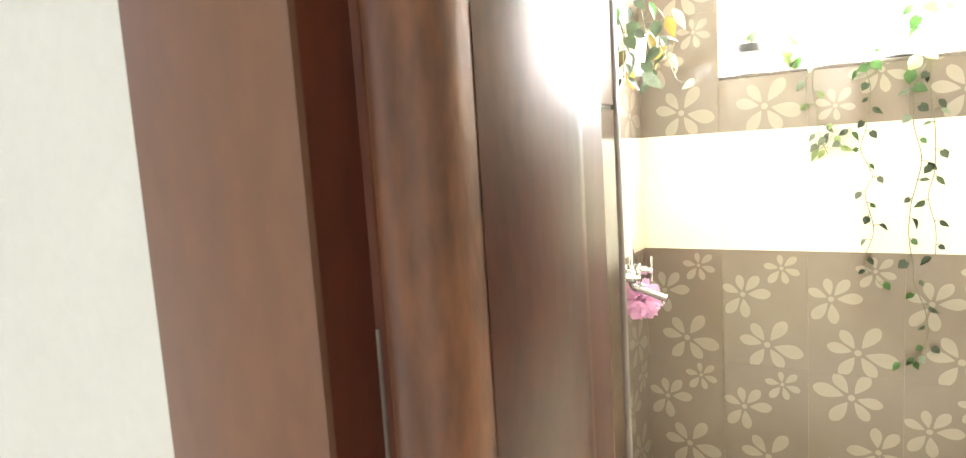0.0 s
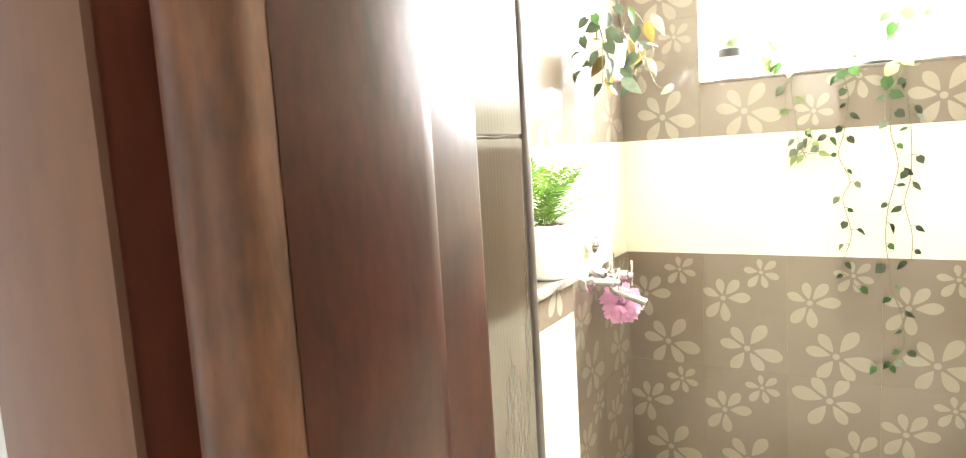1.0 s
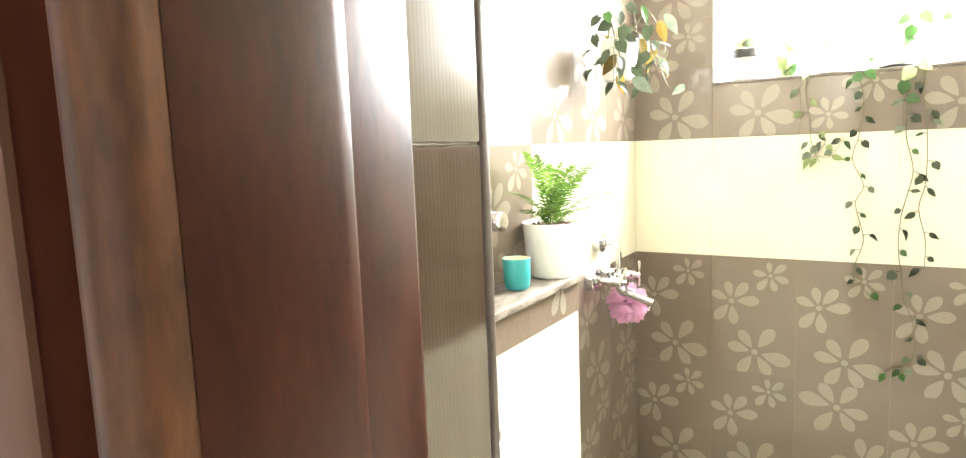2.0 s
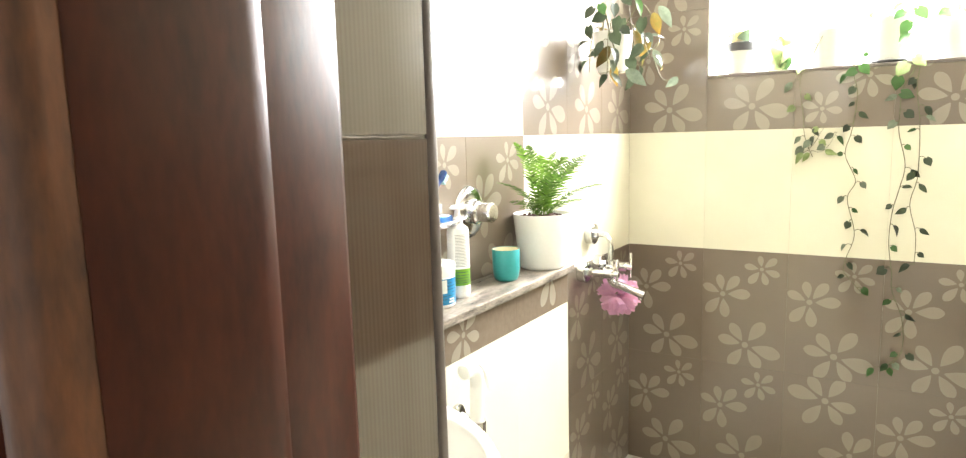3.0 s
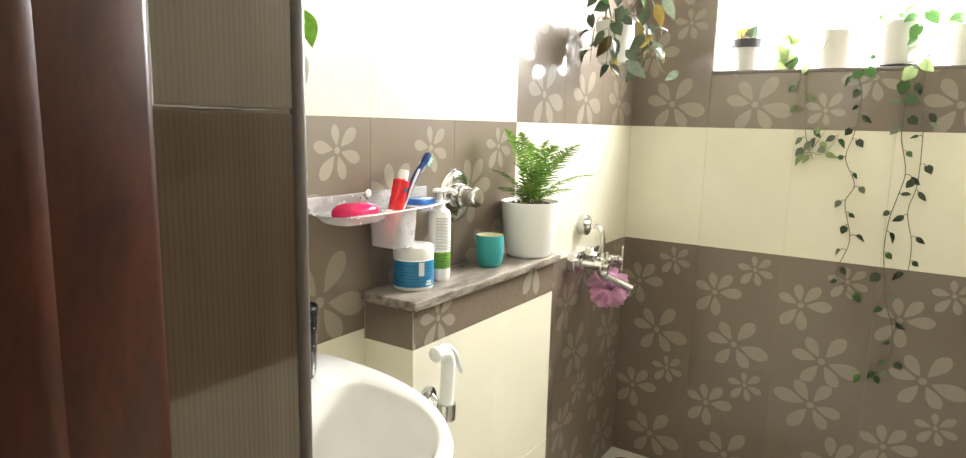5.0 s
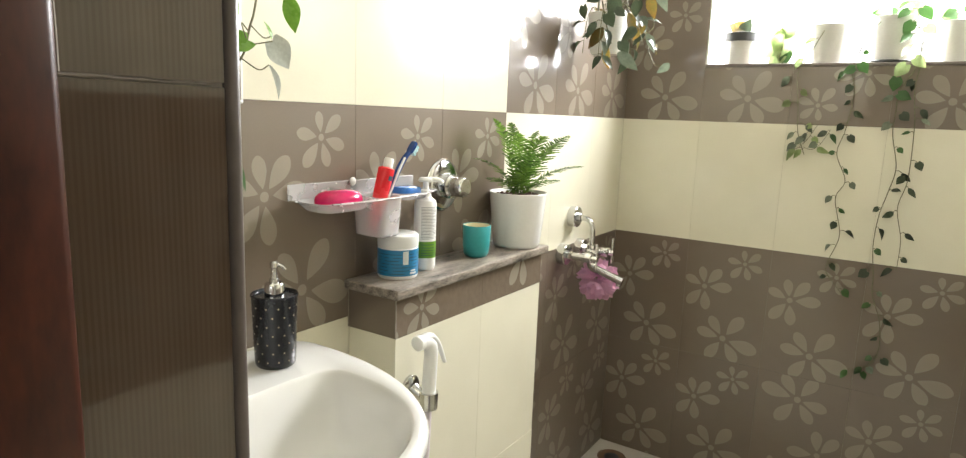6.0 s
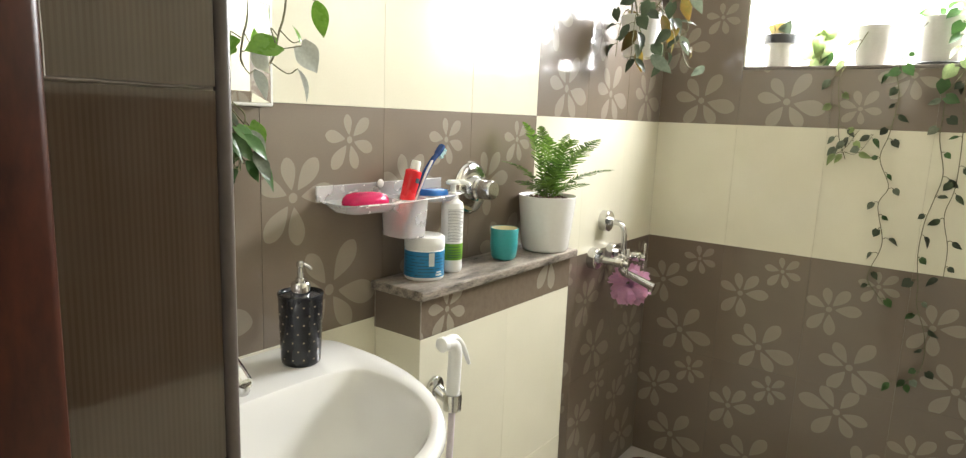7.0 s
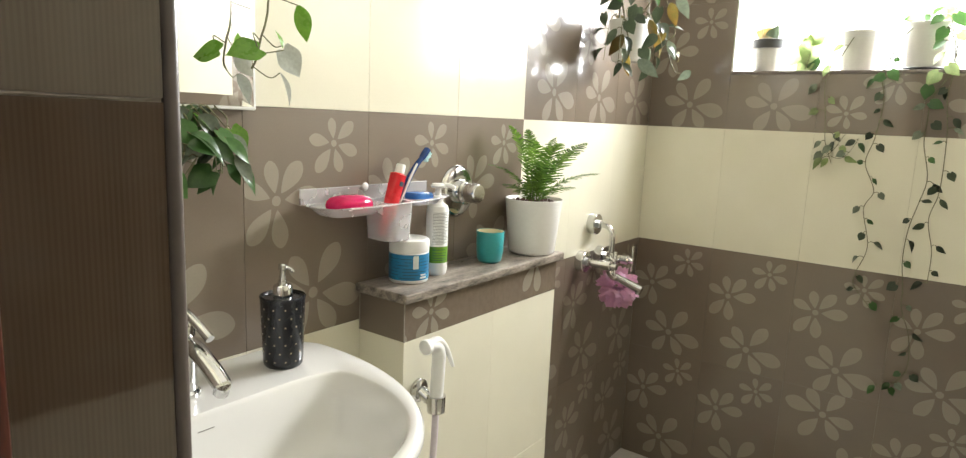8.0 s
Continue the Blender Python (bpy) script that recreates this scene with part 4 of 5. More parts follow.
def frond(heading, reach, height, half, base):
    """An arching fern frond with paired narrow toothed pinnae, set like a comb."""
    d = Vector((math.cos(radians(heading)), math.sin(radians(heading)), 0))
    bow = rnd.uniform(0.55, 0.85)
    n = 27
    line = [base + d * (reach * (t * (1 - bow * 0.5) + bow * 0.5 * t * t)) + Vector((0, 0, height * ((1 + bow) * t - bow * t * t))) for t in (k / n for k in range(n + 1))]
    bm = tube(line, 0.0012, 5, taper=0.4)
    side = d.cross(Vector((0, 0, 1)))
    gap = sum((line[k + 1] - line[k]).length for k in range(n)) / n
    twist = rnd.uniform(-0.5, 0.5)
    for k in range(3, n + 1):
        t = k / n
        w = half * (math.sin(math.pi * min(1.0, t * 0.84 + 0.15)) ** 0.8) * rnd.uniform(0.82, 1.12) + 0.004
        fwd = (line[min(k + 1, n)] - line[k - 1]).normalized()
        up = side.cross(fwd)
        across = (side + up * twist).normalized()
        for s in (-1, 1):
            way = (across * s + fwd * rnd.uniform(0.30, 0.60) + up * rnd.uniform(0.0, 0.30)).normalized()
            prev = None
            for j in range(8):
                q = j / 7
                c = line[k] + way * (w * q) + fwd * (w * 0.18 * q * q) - Vector((0, 0, w * 0.22 * q * q))
                b = gap * 0.44 * (1 - q) ** 0.45 * (1.0 if j % 2 == 0 else 0.72) + 0.0002
                pair = (bm.verts.new(c + fwd * b), bm.verts.new(c - fwd * b))
                if prev:
                    bm.faces.new((prev[0], prev[1], pair[1], pair[0]))
                prev = pair
    return bm


FRONDS = ((42, 0.165, 0.085, 0.017), (70, 0.165, 0.165, 0.032), (-10, 0.070, 0.165, 0.036), (12, 0.100, 0.050, 0.018), (-63, 0.055, 0.170, 0.030), (-106, 0.085, 0.205, 0.022),
          (-108, 0.150, 0.105, 0.019), (140, 0.080, 0.195, 0.022), (-120, 0.085, 0.050, 0.020), (-66, 0.080, 0.065, 0.022), (-35, 0.070, 0.120, 0.028), (98, 0.110, 0.175, 0.026), (30, 0.085, 0.145, 0.028))
for h, reach, height, half in FRONDS:
    a = radians(h)
    part("frond", frond(h, reach, height, half * 1.22, Vector((0.012 * math.cos(a), 0.012 * math.sin(a), 0.140))), FERN, fern)

# ---- stop valve behind the bottle ----
valve = thing("stop_valve", (0.001, 1.402, 1.163), "round chrome concealed stop valve on the tiles", "valve")
part("wall_plate", along_x([(0, 0.014), (0.035, 0.013), (0.055, 0.010), (0.064, 0.006), (0.066, 0.002), (0.066, 0), (0, 0)], (0, 0, 0), 48), CHROME, valve, smooth=True)
valve_sleeve = part("sleeve", along_x([(0.031, 0.012), (0.031, 0.034), (0.027, 0.038), (0.024, 0.038), (0.024, 0.052), (0, 0.052)], (0, 0, 0), 36), CHROME, valve, smooth=True)
part("knob", along_x([(0.020, 0.048), (0.024, 0.052), (0.025, 0.066), (0.022, 0.074), (0, 0.076)], (0, 0, 0), 12), CHROME, valve_sleeve, smooth=True)

# ---- shower mixer ----
MZ, MC = 0.878, 2.165
mixer = thing("shower_mixer", (0.001, MC, MZ), "chrome wall shower mixer with two lever handles and a bend", "mixer tap")
for s in (-0.07, 0.07):
    flange = part("wall_flange", along_x([(0, 0), (0.036, 0), (0.036, 0.027), (0.034, 0.029), (0.016, 0.030), (0, 0.030)], (0, s, 0), 40), CHROME, mixer, smooth=True)
    part("union_nut", along_x([(0.0165, 0.028), (0.0165, 0.046), (0.013, 0.048), (0.0125, 0.05)], (0, s, 0), 6), CHROME, flange)
    inlet = part("valve_body", along_x([(0.0125, 0.044), (0.0125, 0.092), (0.0165, 0.095), (0.0165, 0.118), (0.013, 0.122), (0.010, 0.123), (0.010, 0.140), (0.0, 0.141)], (0, s, 0), 28), CHROME, mixer, smooth=True)
    bm = lathe([(0, -0.042), (0.0042, -0.041), (0.0046, 0.046), (0.0038, 0.048), (0, 0.0485)], 16, Matrix.Translation((0.134, s, 0.004)))
    part("lever", bm, CHROME, inlet, smooth=True)
cross_bar = part("cross_bar", tube([(0.085, -0.07, 0.0), (0.085, 0.07, 0.0)], 0.0145, 24), CHROME, mixer, smooth=True)
part("centre_boss", lathe([(0, -0.02), (0.016, -0.02), (0.019, -0.012), (0.019, 0.012), (0.0135, 0.02), (0.0165, 0.021), (0.0165, 0.034), (0.011, 0.036), (0, 0.036)], 28, Matrix.Translation((0.085, 0, 0))), CHROME, cross_bar, smooth=True)
part("riser_bend", tube(smooth_path([(0.085, 0, 0.03), (0.085, 0, 0.076), (0.082, 0, 0.102), (0.068, 0, 0.119), (0.045, 0, 0.124), (0.02, 0, 0.124)], 8), 0.0095, 20), CHROME, mixer, smooth=True)
top_flange = part("wall_flange", along_x([(0, 0), (0.036, 0), (0.036, 0.026), (0.034, 0.028), (0.016, 0.029), (0, 0.029)], (0, 0, 0.124), 40), CHROME, mixer, smooth=True)
part("union_nut", along_x([(0.0155, 0.026), (0.0155, 0.040), (0.012, 0.042), (0, 0.042)], (0, 0, 0.124), 6), CHROME, top_flange)
mixer_spout = part("spout", tube(smooth_path([(0.085, 0, -0.012), (0.086, 0, -0.034), (0.094, 0, -0.046), (0.115, 0, -0.053), (0.16, 0, -0.066), (0.205, 0, -0.080)], 8), 0.0142, 20, taper=1.05, flat=0.8), CHROME, mixer, smooth=True)
part("aerator", lathe([(0, -0.008), (0.009, -0.008), (0.0095, 0.004), (0, 0.004)], 20, Matrix.Translation((0.192, 0, -0.087))), CHROME, mixer_spout, smooth=True)

# ---- loofah ----
loofah = thing("bath_loofah", (0.098, MC + 0.048, 0.780), "pink and lilac nylon bath puff hanging from the mixer", "loofah")
rnd = random.Random(21)
for k in range(20):
    u, v = rnd.uniform(-1, 1), rnd.uniform(0, 6.28)
    out = Vector((math.sqrt(1 - u * u) * math.cos(v), math.sqrt(1 - u * u) * math.sin(v), u))
    e1 = out.orthogonal().normalized()
    e2 = out.cross(e1)
    bm = bmesh.new()
    prev, n = None, 22
    phase = rnd.uniform(0, 6.28)
    for i in range(n + 1):
        a = 2 * math.pi * i / n
        rad = 0.024 + 0.007 * math.sin(3 * a + phase)
        inner = out * 0.022 + (e1 * math.cos(a) + e2 * math.sin(a)) * rad * 0.35
        mid = out * 0.045 + (e1 * math.cos(a) + e2 * math.sin(a)) * rad + out * 0.005 * math.sin(5 * a + phase)
        rim = out * 0.063 + (e1 * math.cos(a) + e2 * math.sin(a)) * rad * 1.38 + out * 0.008 * math.sin(6 * a + phase)
        row = [bm.verts.new(q) for q in (inner, mid, rim)]
        if prev:
            for p, q in ((0, 1), (1, 2)):
                bm.faces.new((prev[p], row[p], row[q], prev[q]))
        prev = row
    part("ruffle", bm, LOOFAH, loofah, smooth=True)
part("cord", tube(smooth_path([(0.0, 0, 0.02), (-0.006, -0.004, 0.06), (-0.012, -0.008, 0.088), (-0.02, -0.010, 0.094)], 6), 0.0016, 6), HOSE, loofah, "lilac hanging cord")

# ---- health faucet ----
spray = thing("health_faucet", (LEDGE_X + 0.001, 1.128, 0.756), "white hand bidet spray in a chrome wall holder", "bidet spray")
holder_plate = part("holder_plate", along_x([(0, 0), (0.026, 0), (0.026, 0.006), (0.020, 0.011), (0, 0.012)], (0, -0.002, 0.004), 32), CHROME, spray, smooth=True)
bm = tube(smooth_path([(0.008, -0.002, 0.004), (0.024, 0.001, -0.006), (0.042, 0.004, -0.012)], 6), 0.0135, 16)
add_lathe(bm, [(0.014, -0.030), (0.0195, -0.028), (0.0205, 0.0), (0.0205, 0.008), (0.0145, 0.008), (0.014, -0.030)], 28, 0, Matrix.Translation((0.046, 0.006, -0.006)))
part("holder_arm", bm, CHROME, holder_plate, smooth=True)
spray_grip = part("grip", tube(smooth_path([(0.046, 0.006, -0.004), (0.047, 0.007, 0.035), (0.048, 0.008, 0.075), (0.049, 0.006, 0.100), (0.048, -0.004, 0.115), (0.047, -0.018, 0.119), (0.046, -0.026, 0.119)], 8), 0.0148, 20), WHITE_PLASTIC, spray, "white plastic grip", smooth=True)
part("spray_head", lathe([(0, 0.0), (0.0125, 0.0), (0.0155, 0.002), (0.0160, 0.005), (0.0160, 0.013), (0.0145, 0.015), (0, 0.015)], 28, Matrix.Translation((0.0455, -0.037, 0.119)) @ pose(0, 0, 0, -88, 0, 0)), WHITE_PLASTIC, spray_grip, smooth=True)
bm = tube(smooth_path([(0.047, -0.018, 0.125), (0.049, 0.002, 0.127), (0.052, 0.020, 0.112), (0.054, 0.034, 0.088), (0.057, 0.045, 0.060)], 8), 0.0125, 14, taper=0.4, flat=0.75)
part("trigger", bm, WHITE_PLASTIC, spray_grip, "curved white trigger", smooth=True)
part("ferrule", lathe([(0, -0.036), (0.0085, -0.036), (0.0105, -0.03), (0.0105, 0.002), (0, 0.002)], 20, Matrix.Translation((0.046, 0.006, -0.004))), CHROME, spray, smooth=True)
part("hose", tube(smooth_path([(0.046, 0.006, -0.034), (0.045, 0.004, -0.12), (0.042, -0.002, -0.25), (0.030, -0.012, -0.42), (0.018, -0.03, -0.55), (0.006, -0.05, -0.62)], 10), 0.0075, 12), HOSE, spray, "pale lilac white hose", smooth=True)

# ---- floor drain ----
drain = thing("floor_drain", (0.10, 2.48, FLOOR_Z + 0.0008), "rust-stained round floor drain cover", "drain")
part("ring", lathe([(0.030, 0), (0.058, 0), (0.058, 0.003), (0.054, 0.0045), (0.034, 0.0045), (0.030, 0.003), (0.030, 0)], 40), RUST, drain, smooth=True)
part("grate", lathe([(0, 0.001), (0.0295, 0.001), (0.0295, 0.0035), (0, 0.004)], 30), GREY_POT, drain, smooth=True)

# ---- hanging plant by the corner ----
hang = thing("hanging_plant", (0.118, 2.10, 1.545), "yellowing vine in a white hanging pot by the corner", "hanging plant")
part("pot", lathe([(0, 0), (0.045, 0), (0.049, 0.004), (0.064, 0.115), (0.066, 0.125), (0.063, 0.126), (0.058, 0.11)], 44), POT_WHITE, hang, "white plastic pot", smooth=True)
part("soil", lathe([(0.060, 0.108), (0.02, 0.113), (0, 0.113)], 30), SOIL, hang)
bm = bmesh.new()
for k in range(3):
    a = 2 * math.pi * k / 3 + 0.4
    add_tube(bm, [(0.063 * math.cos(a), 0.063 * math.sin(a), 0.12), (0.02 * math.cos(a), 0.02 * math.sin(a), 0.42), (0, 0, 0.5)], 0.001, 5)
add_tube(bm, [(0, 0, 0.5), (-0.05, 0, 0.62), (-0.116, 0, 0.64)], 0.0014, 5)
part("wire", bm, WIRE, hang, "thin hanging wires")
rnd = random.Random(31)
MIXED = [LEAF_DARK, LEAF_DARK, LEAF_DARK, LEAF_DRY, LEAF_DRY, LEAF_PALE]
for k in range(6):
    a = radians(-70 + 48 * k + rnd.uniform(-8, 8))
    far = rnd.uniform(0.06, 0.12)
    d = Vector((math.cos(a), math.sin(a), 0))
    if d.x < -0.3:
        far *= 0.5
    low = rnd.uniform(-0.06, 0.04)
    line = [Vector((0, 0, 0.11)) + d * 0.03, d * 0.06 + Vector((0, 0, 0.15)), d * (0.06 + far * 0.6) + Vector((0, 0, 0.10)), d * (0.055 + far) + Vector((0, 0, low))]
    vine(hang, line, rnd, (0.038, 0.060), 0.034, ["heart", "long", "curled", "curled"], MIXED, face=(d.x * 0.4 + 0.4, d.y * 0.4 - 0.6, 0.5), start=0.03, spread=0.03)
ACROSS, TOWARD = Vector((0.937, 0.35, 0)), Vector((0.35, -0.937, 0))


def spot(a, z, out):
    return ACROSS * a + TOWARD * out + Vector((0, 0, z))


part("stem", tube(smooth_path([spot(-0.03, 0.13, 0.03), spot(-0.026, 0.185, 0.055), spot(-0.004, 0.096, 0.075), spot(0.018, 0.026, 0.085)], 8), 0.0032, 8, taper=0.7), STEM, hang)
part("stem", tube(smooth_path([spot(0.03, 0.13, 0.03), spot(0.09, 0.20, 0.05), spot(0.14, 0.09, 0.06), spot(0.122, 0.05, 0.065), spot(0.15, -0.03, 0.065), spot(0.195, -0.03, 0.06)], 8), 0.0020, 8, taper=0.6), STEM, hang)
# leaves: across, up, size, way across, way up, kind, material
for a, z, size, wa, wz, kind, m in ((-0.074, 0.137, 0.058, 0.1, -1, "heart", LEAF_DARK), (-0.011, 0.074, 0.096, -0.55, -0.9, "long", LEAF_DRY), (0.004, 0.022, 0.092, -0.05, -1, "long", LEAF_DRY),
                                    (-0.026, 0.170, 0.066, -0.9, -0.4, "heart", LEAF_DARK), (0.026, 0.155, 0.075, -0.45, -0.9, "heart", LEAF_DARK), (0.004, 0.20, 0.060, 0.1, -1, "heart", LEAF_DARK),
                                    (0.03, 0.222, 0.060, 0.7, -0.7, "heart", LEAF_DARK), (0.07, 0.215, 0.075, 0.45, -0.9, "long", LEAF), (0.122, 0.167, 0.090, 0.25, -1, "long", LEAF_DRY),
                                    (0.138, 0.185, 0.095, 0.6, -0.8, "long", LEAF_PALE), (0.063, 0.118, 0.095, 0.4, -0.9, "long", LEAF_DRY), (0.115, 0.08, 0.070, -0.7, -0.7, "long", LEAF_DRY),
                                    (0.122, 0.056, 0.078, 0.55, -0.85, "long", LEAF_PALE)):
    leaf(hang, spot(a, z, 0.075), size * 0.76, ACROSS * wa + Vector((0, 0, wz)) + TOWARD * 0.1, TOWARD + ACROSS * rnd.uniform(-0.9, 0.9) + Vector((0, 0, rnd.uniform(0, 0.5))), kind, m)
for a, z, size, wa, wz, kind, m in ((0.048, 0.033, 0.062, 0.5, -0.9, "heart", LEAF_DARK), (0.04, 0.0, 0.105, 0.8, -0.65, "long", LEAF_PALE), (0.195, -0.03, 0.055, -0.7, -0.7, "curled", LEAF_PALE),
                                    (0.026, 0.126, 0.052, 0.8, -0.5, "heart", LEAF_DARK), (-0.037, 0.20, 0.050, 0.3, -0.9, "heart", LEAF), (-0.06, 0.19, 0.06, -0.6, -0.6, "heart", LEAF_DARK), (0.09, 0.15, 0.07, -0.2, -1, "heart", LEAF_DARK)):
    leaf(hang, spot(a, z, 0.085), size * 0.76, ACROSS * wa + Vector((0, 0, wz)) + TOWARD * 0.1, TOWARD + ACROSS * rnd.uniform(-0.9, 0.9) + Vector((0, 0, rnd.uniform(0, 0.5))), kind, m)

# ---- vines beside and below the mirror ----
trail = thing("trailing_vine", (0.03, 0.80, 1.335), "fresh green vine trailing round the mirror", "vine")
rnd = random.Random(4)
main = [(0.045, 0.004, 0.32), (0.045, 0.003, 0.19), (0.044, -0.002, 0.150), (0.043, -0.010, 0.126), (0.040, -0.018, 0.090), (0.03, -0.020, 0.075)]
bm = tube(smooth_path(main, 8), 0.0018, 7)
stalks = (((0.045, 0.002, 0.192), (0.05, 0.025, 0.190), (0.05, 0.058, 0.186)), ((0.043, -0.008, 0.130), (0.05, 0.010, 0.113), (0.05, 0.026, 0.116)), ((0.041, -0.016, 0.098), (0.05, 0.008, 0.104), (0.05, 0.028, 0.109)),
          ((0.034, -0.020, 0.078), (0.045, 0.004, 0.062), (0.048, 0.022, 0.071)), ((0.043, -0.012, 0.120), (0.05, -0.030, 0.130), (0.05, -0.022, 0.108)))
for st in stalks:
    add_tube(bm, smooth_path(st, 6), 0.0011, 6)
part("stem", bm, STEM, trail)
leaf(trail, (0.05, 0.058, 0.186), 0.064, (0.05, 0.40, -1), (0.85, -0.45, 0.1), "long", LEAF_FRESH)
leaf(trail, (0.05, 0.028, 0.109), 0.058, (0.20, 0.55, -0.8), (0.75, -0.5, 0.5), "heart", LEAF_SILVER)
leaf(trail, (0.05, 0.026, 0.112), 0.030, (0.0, -0.12, 1), (0.9, 0.5, 0.1), "long", LEAF_FRESH)
leaf(trail, (0.048, 0.022, 0.071), 0.055, (0.05, 0.65, -0.8), (0.3, 0.75, 0.6), "long", LEAF_SILVER)
leaf(trail, (0.05, -0.020, 0.106), 0.062, (-0.05, -0.95, -0.18), (0.7, -0.3, 0.6), "heart", LEAF_FRESH)
lower = thing("trailing_vine", (0.03, 0.735, 1.335), "dense green vine hanging under the mirror", "vine")
for k in range(11):
    y = -0.13 + 0.0135 * k
    pts = [(0.0, y - 0.01, 0.012), (0.02, y, -0.01), (0.032, y + rnd.uniform(-0.02, 0.03), -0.05), (0.036, y + rnd.uniform(-0.03, 0.03), -0.095)]
    vine(lower, pts, rnd, (0.040, 0.058), 0.030, ["long", "long", "long", "heart", "curled"], [LEAF_FRESH, LEAF, LEAF, LEAF_DARK, LEAF_PALE], face=(0.8, -0.4, 0.5), radius=0.0014, spread=0.03)

# ---- pots on the window sill ----
SILL = WIN_B


def sill_pot(name, x, y, r, h, mat, label, rim=None):
    t = thing(name, (x, y, SILL), label, "potted plant", "plants on the window sill")
    pot = part("pot", lathe([(0, 0), (r * 0.74, 0), (r * 0.78, 0.003), (r * 0.95, h * 0.8), (r, h), (r * 0.95, h + 0.001), (r * 0.9, h * 0.85)], 36), mat, t, smooth=True)
    if rim:
        part("rim", lathe([(r * 0.97, h * 0.74), (r * 1.08, h * 0.74), (r * 1.1, h * 1.01), (r * 1.0, h * 1.02), (r * 0.95, h * 0.8)], 36), rim, pot, "dark grey rim", smooth=True)
    part("soil", lathe([(r * 0.91, h * 0.88), (r * 0.4, h * 0.92), (0, h * 0.92)], 24), SOIL, pot)
    return t


rnd = random.Random(17)
p1 = sill_pot("sill_plant", 0.405, 2.672, 0.055, 0.112, POT_THIN, "small white pot with a dark rim and a stunted plant", GREY_POT)
part("twig", tube(smooth_path([(-0.02, 0, 0.10), (-0.032, 0, 0.17), (-0.03, 0, 0.24)], 6), 0.0015, 6), STEM, p1)
leaf(p1, (0.005, 0, 0.125), 0.075, (-0.95, 0.1, 0.45), (0.2, -0.9, 0.4), "heart", LEAF_DRY)
leaf(p1, (0.0, 0, 0.112), 0.066, (0.35, -0.1, 0.9), (-0.2, -0.9, 0.2), "heart", LEAF_DARK)
leaf(p1, (-0.01, 0.01, 0.112), 0.050, (0.1, 0.1, 0.9), (-0.5, -0.9, 0.2), "curled", LEAF_DARK)
p2 = sill_pot("sill_plant", 0.545, 2.70, 0.035, 0.06, POT_THIN, "small pale pot under broad light green leaves")
for dx, dz, sz, wx, wz, m in ((-0.012, 0.06, 0.07, -0.5, -0.6, LEAF_LIGHT), (0.012, 0.09, 0.085, -0.25, -1.0, LEAF_LIGHT), (0.0, 0.085, 0.06, 0.7, 0.5, LEAF_LIGHT), (-0.02, 0.10, 0.05, -0.9, 0.2, LEAF_LIGHT), (0.005, 0.02, 0.055, -0.9, -0.75, LEAF_LIGHT), (0.01, 0.03, 0.05, 0.1, -1.0, LEAF)):
    leaf(p2, (dx, -0.04, dz + 0.02), sz * 1.25, (wx, -0.25, wz), (0.1, -1, 0.3), "heart", m)
part("stem", tube(smooth_path([(0, 0, 0.05), (0.004, -0.03, 0.10), (0.0, -0.05, 0.05), (-0.006, -0.055, 0.01)], 8), 0.0016, 6), STEM, p2)
p3 = sill_pot("sill_plant", 0.690, 2.685, 0.062, 0.132, POT_THIN, "milky white pot with a pale vine over the sill")
o3 = p3.location
rel = lambda pts, o: [Vector((x, y, z)) - o for x, y, z in pts]
vine(p3, rel([(0.695, 2.66, 1.70), (0.675, 2.625, 1.66), (0.640, 2.592, 1.57), (0.618, 2.575, 1.514), (0.632, 2.572, 1.40), (0.640, 2.573, 1.322), (0.667, 2.572, 1.250)], o3), rnd, (0.026, 0.044), 0.050, ["heart", "curled", "heart"], [LEAF_PALE, LEAF_LIGHT, LEAF_LIGHT], start=0.05, spread=0.04)
vine(p3, rel([(0.660, 2.573, 1.275), (0.688, 2.566, 1.268), (0.712, 2.566, 1.285), (0.739, 2.568, 1.337)], o3), rnd, (0.026, 0.038), 0.024, ["heart", "curled"], [LEAF_LIGHT, LEAF, LEAF_PALE], radius=0.0009, start=0.0, spread=0.028)
vine(p3, rel([(0.650, 2.573, 1.275), (0.672, 2.566, 1.300), (0.690, 2.566, 1.335), (0.700, 2.568, 1.352)], o3), rnd, (0.026, 0.038), 0.020, ["heart", "curled", "flat"], [LEAF_LIGHT, LEAF, LEAF_PALE], radius=0.0009, start=0.0, spread=0.03)
p4 = sill_pot("sill_plant", 0.878, 2.69, 0.072, 0.150, POT_THIN, "large white pot on a saucer with long trailing vines")
part("saucer", lathe([(0, 0.0005), (0.058, 0.0005), (0.068, 0.009), (0.066, 0.011), (0.056, 0.004), (0, 0.004)], 36), GREY_POT, p4, "dark grey saucer", smooth=True)
o4 = p4.location
# LEAF_PALE puts the window's veiling glare into the colour of some leaves
DK = [LEAF_DARK, LEAF_DARK, LEAF, LEAF_PALE]
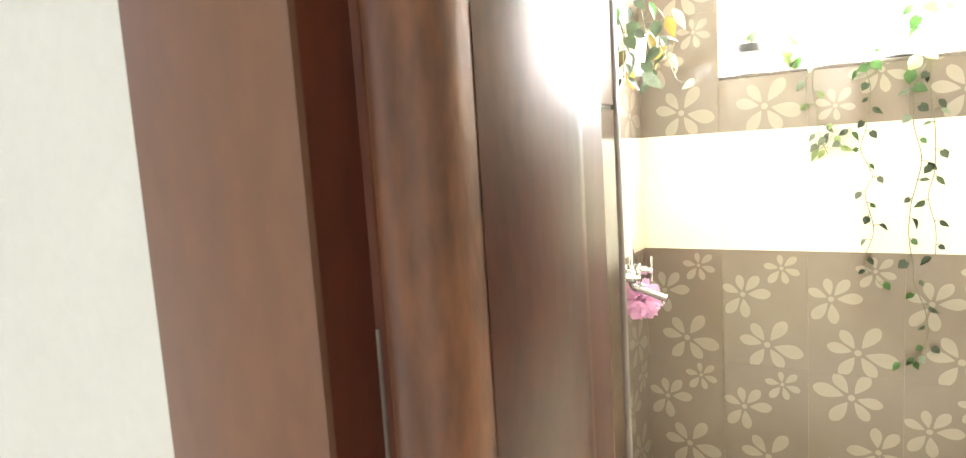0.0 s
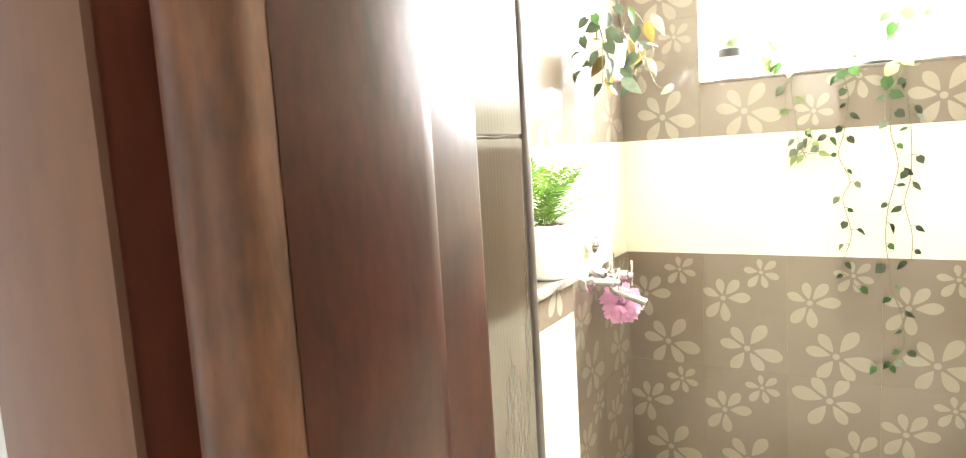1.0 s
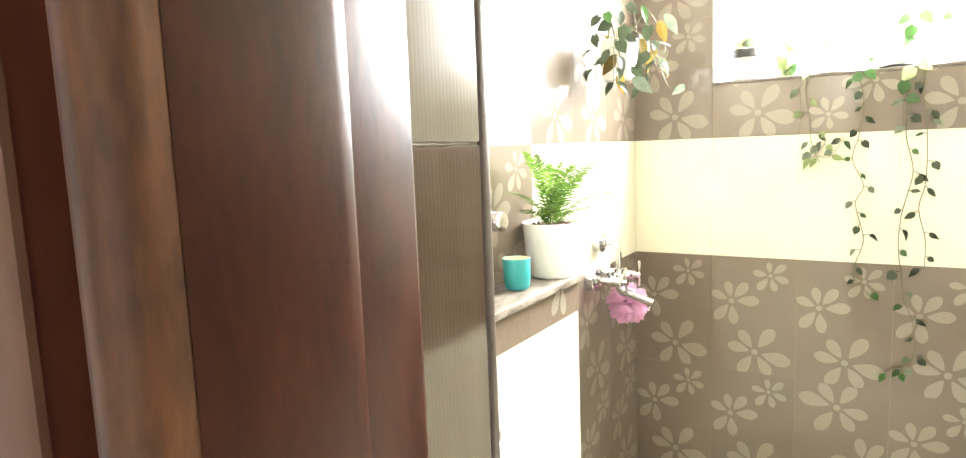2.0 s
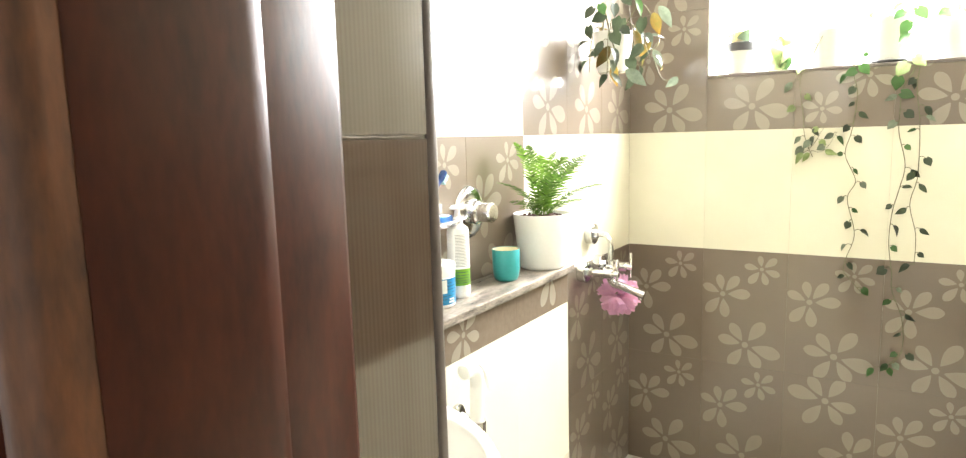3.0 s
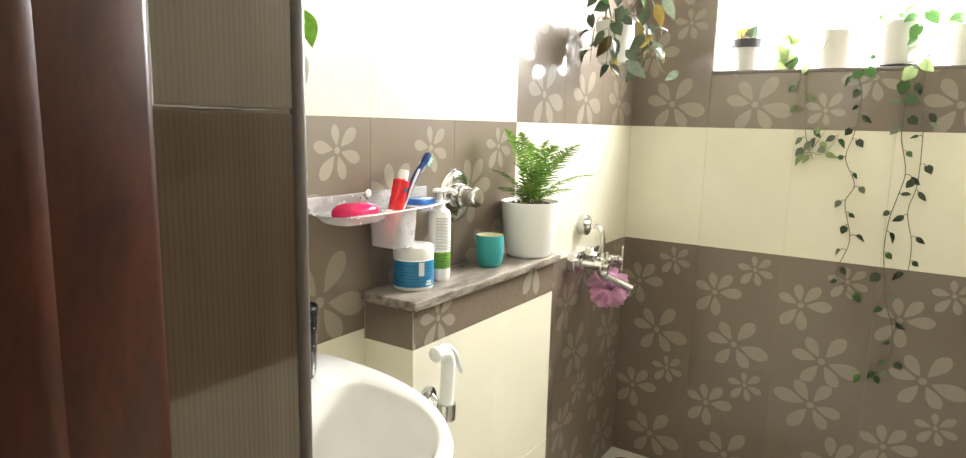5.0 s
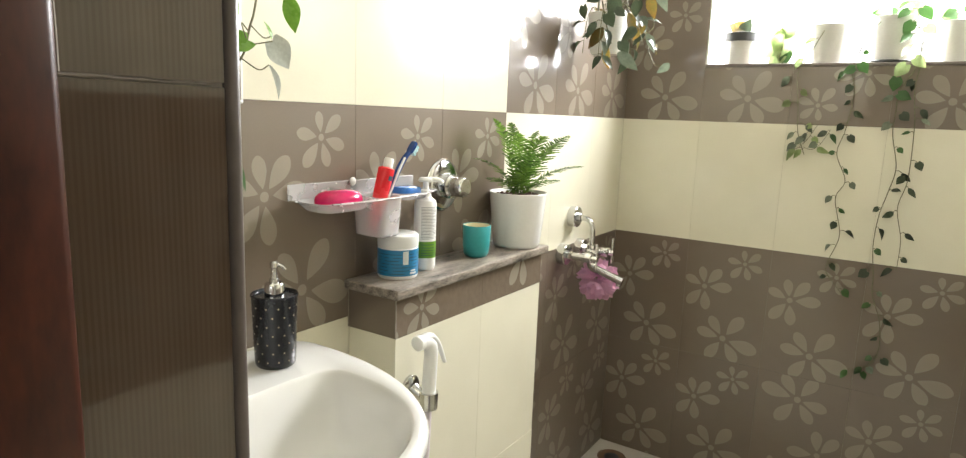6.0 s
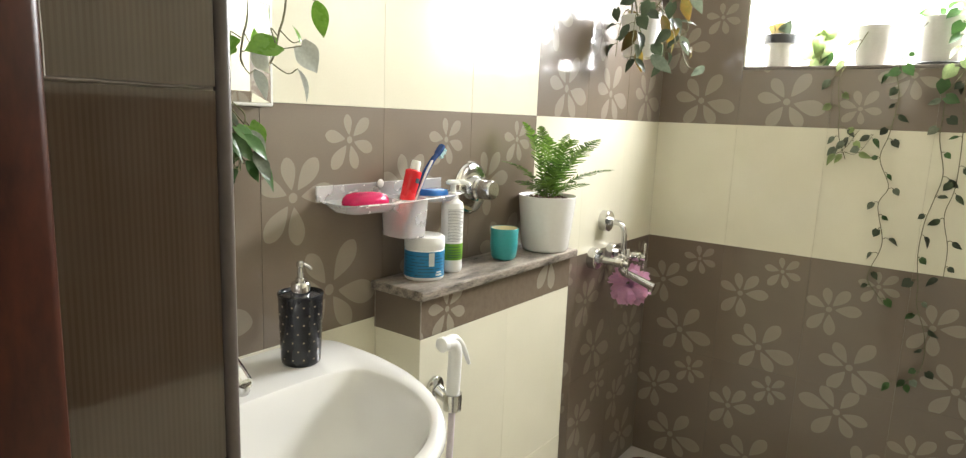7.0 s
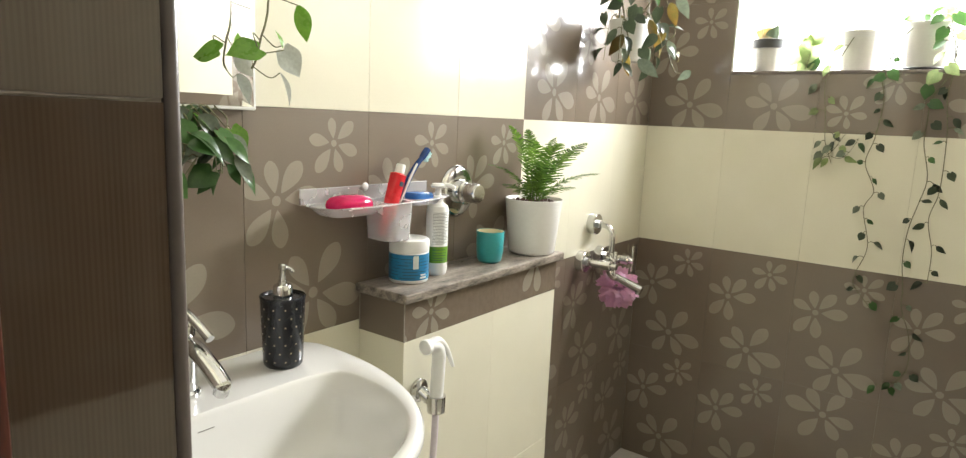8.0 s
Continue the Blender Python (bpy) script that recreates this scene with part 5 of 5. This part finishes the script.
vine(p4, rel([(0.855, 2.66, 1.71), (0.82, 2.61, 1.66), (0.785, 2.585, 1.570), (0.778, 2.572, 1.53), (0.793, 2.57, 1.456), (0.782, 2.572, 1.339), (0.766, 2.57, 1.259), (0.800, 2.572, 1.171), (0.779, 2.57, 1.108), (0.805, 2.572, 0.988), (0.783, 2.574, 0.90), (0.779, 2.572, 0.857), (0.807, 2.57, 0.82), (0.837, 2.57, 0.784)], o4), rnd, (0.021, 0.034), 0.050, ["heart", "heart", "curled"], DK, start=0.12, spread=0.026)
vine(p4, rel([(0.89, 2.65, 1.71), (0.95, 2.61, 1.65), (0.955, 2.585, 1.55), (0.919, 2.57, 1.468), (0.915, 2.57, 1.393), (0.916, 2.572, 1.327), (0.938, 2.57, 1.223), (0.925, 2.572, 1.14), (0.910, 2.57, 1.064), (0.906, 2.572, 0.963), (0.919, 2.57, 0.863), (0.923, 2.572, 0.802), (0.956, 2.57, 0.706), (0.961, 2.572, 0.602), (0.918, 2.57, 0.53)], o4), rnd, (0.022, 0.037), 0.056, ["heart", "heart", "flat", "curled"], DK, start=0.22, spread=0.03)
vine(p4, rel([(0.905, 2.66, 1.70), (0.955, 2.61, 1.66), (0.962, 2.58, 1.55), (0.957, 2.57, 1.469), (0.971, 2.57, 1.349), (0.974, 2.572, 1.188), (0.958, 2.57, 1.095), (0.979, 2.572, 0.994), (0.980, 2.57, 0.895)], o4), rnd, (0.022, 0.038), 0.060, ["heart", "long", "curled"], DK, start=0.2, spread=0.03)
vine(p4, rel([(0.965, 2.572, 0.60), (0.945, 2.57, 0.56), (0.915, 2.572, 0.535), (0.885, 2.57, 0.53)], o4), rnd, (0.026, 0.036), 0.034, ["heart", "curled"], [LEAF_DARK, LEAF], radius=0.0008, spread=0.03)
for k in range(9):
    a = radians(-160 + 32 * k)
    leaf(p4, (0.03 * math.cos(a), 0.03 * math.sin(a) - 0.01, 0.145 + rnd.uniform(0, 0.03)), rnd.uniform(0.045, 0.06), (math.cos(a), math.sin(a) * 0.5 - 0.2, rnd.uniform(-0.2, 0.9)), (0.1, -1, 0.5), "heart", rnd.choice((LEAF, LEAF_LIGHT)))
vine(p4, rel([(0.90, 2.65, 1.71), (0.93, 2.61, 1.72), (0.945, 2.60, 1.66), (0.94, 2.59, 1.60)], o4), rnd, (0.04, 0.055), 0.03, ["heart"], [LEAF_LIGHT, LEAF], start=0.02, spread=0.03)
for x, z, size, wx, wz in ((0.925, 1.545, 0.052, -0.6, -0.8), (0.905, 1.505, 0.048, -0.1, -1), (0.915, 1.455, 0.046, 0.8, -0.3), (0.945, 1.565, 0.050, 0.6, -0.5), (0.80, 1.55, 0.044, 0.6, -0.7), (0.785, 1.535, 0.040, -0.8, -0.3)):
    leaf(p4, Vector((x, 2.565, z)) - o4, size, (wx, -0.1, wz), (0.2, -1, 0.4), "heart", LEAF_LIGHT if x > 0.92 else LEAF)
p5 = sill_pot("sill_plant", 1.06, 2.69, 0.055, 0.13, POT_THIN, "white pot with leafy green vines")
for k in range(10):
    a = radians(36 * k)
    leaf(p5, (0.03 * math.cos(a), 0.03 * math.sin(a) - 0.01, 0.13 + rnd.uniform(0, 0.05)), rnd.uniform(0.045, 0.065), (math.cos(a), math.sin(a) * 0.5 - 0.2, rnd.uniform(-0.4, 0.8)), (0.1, -1, 0.5), "heart", rnd.choice((LEAF, LEAF_LIGHT)))
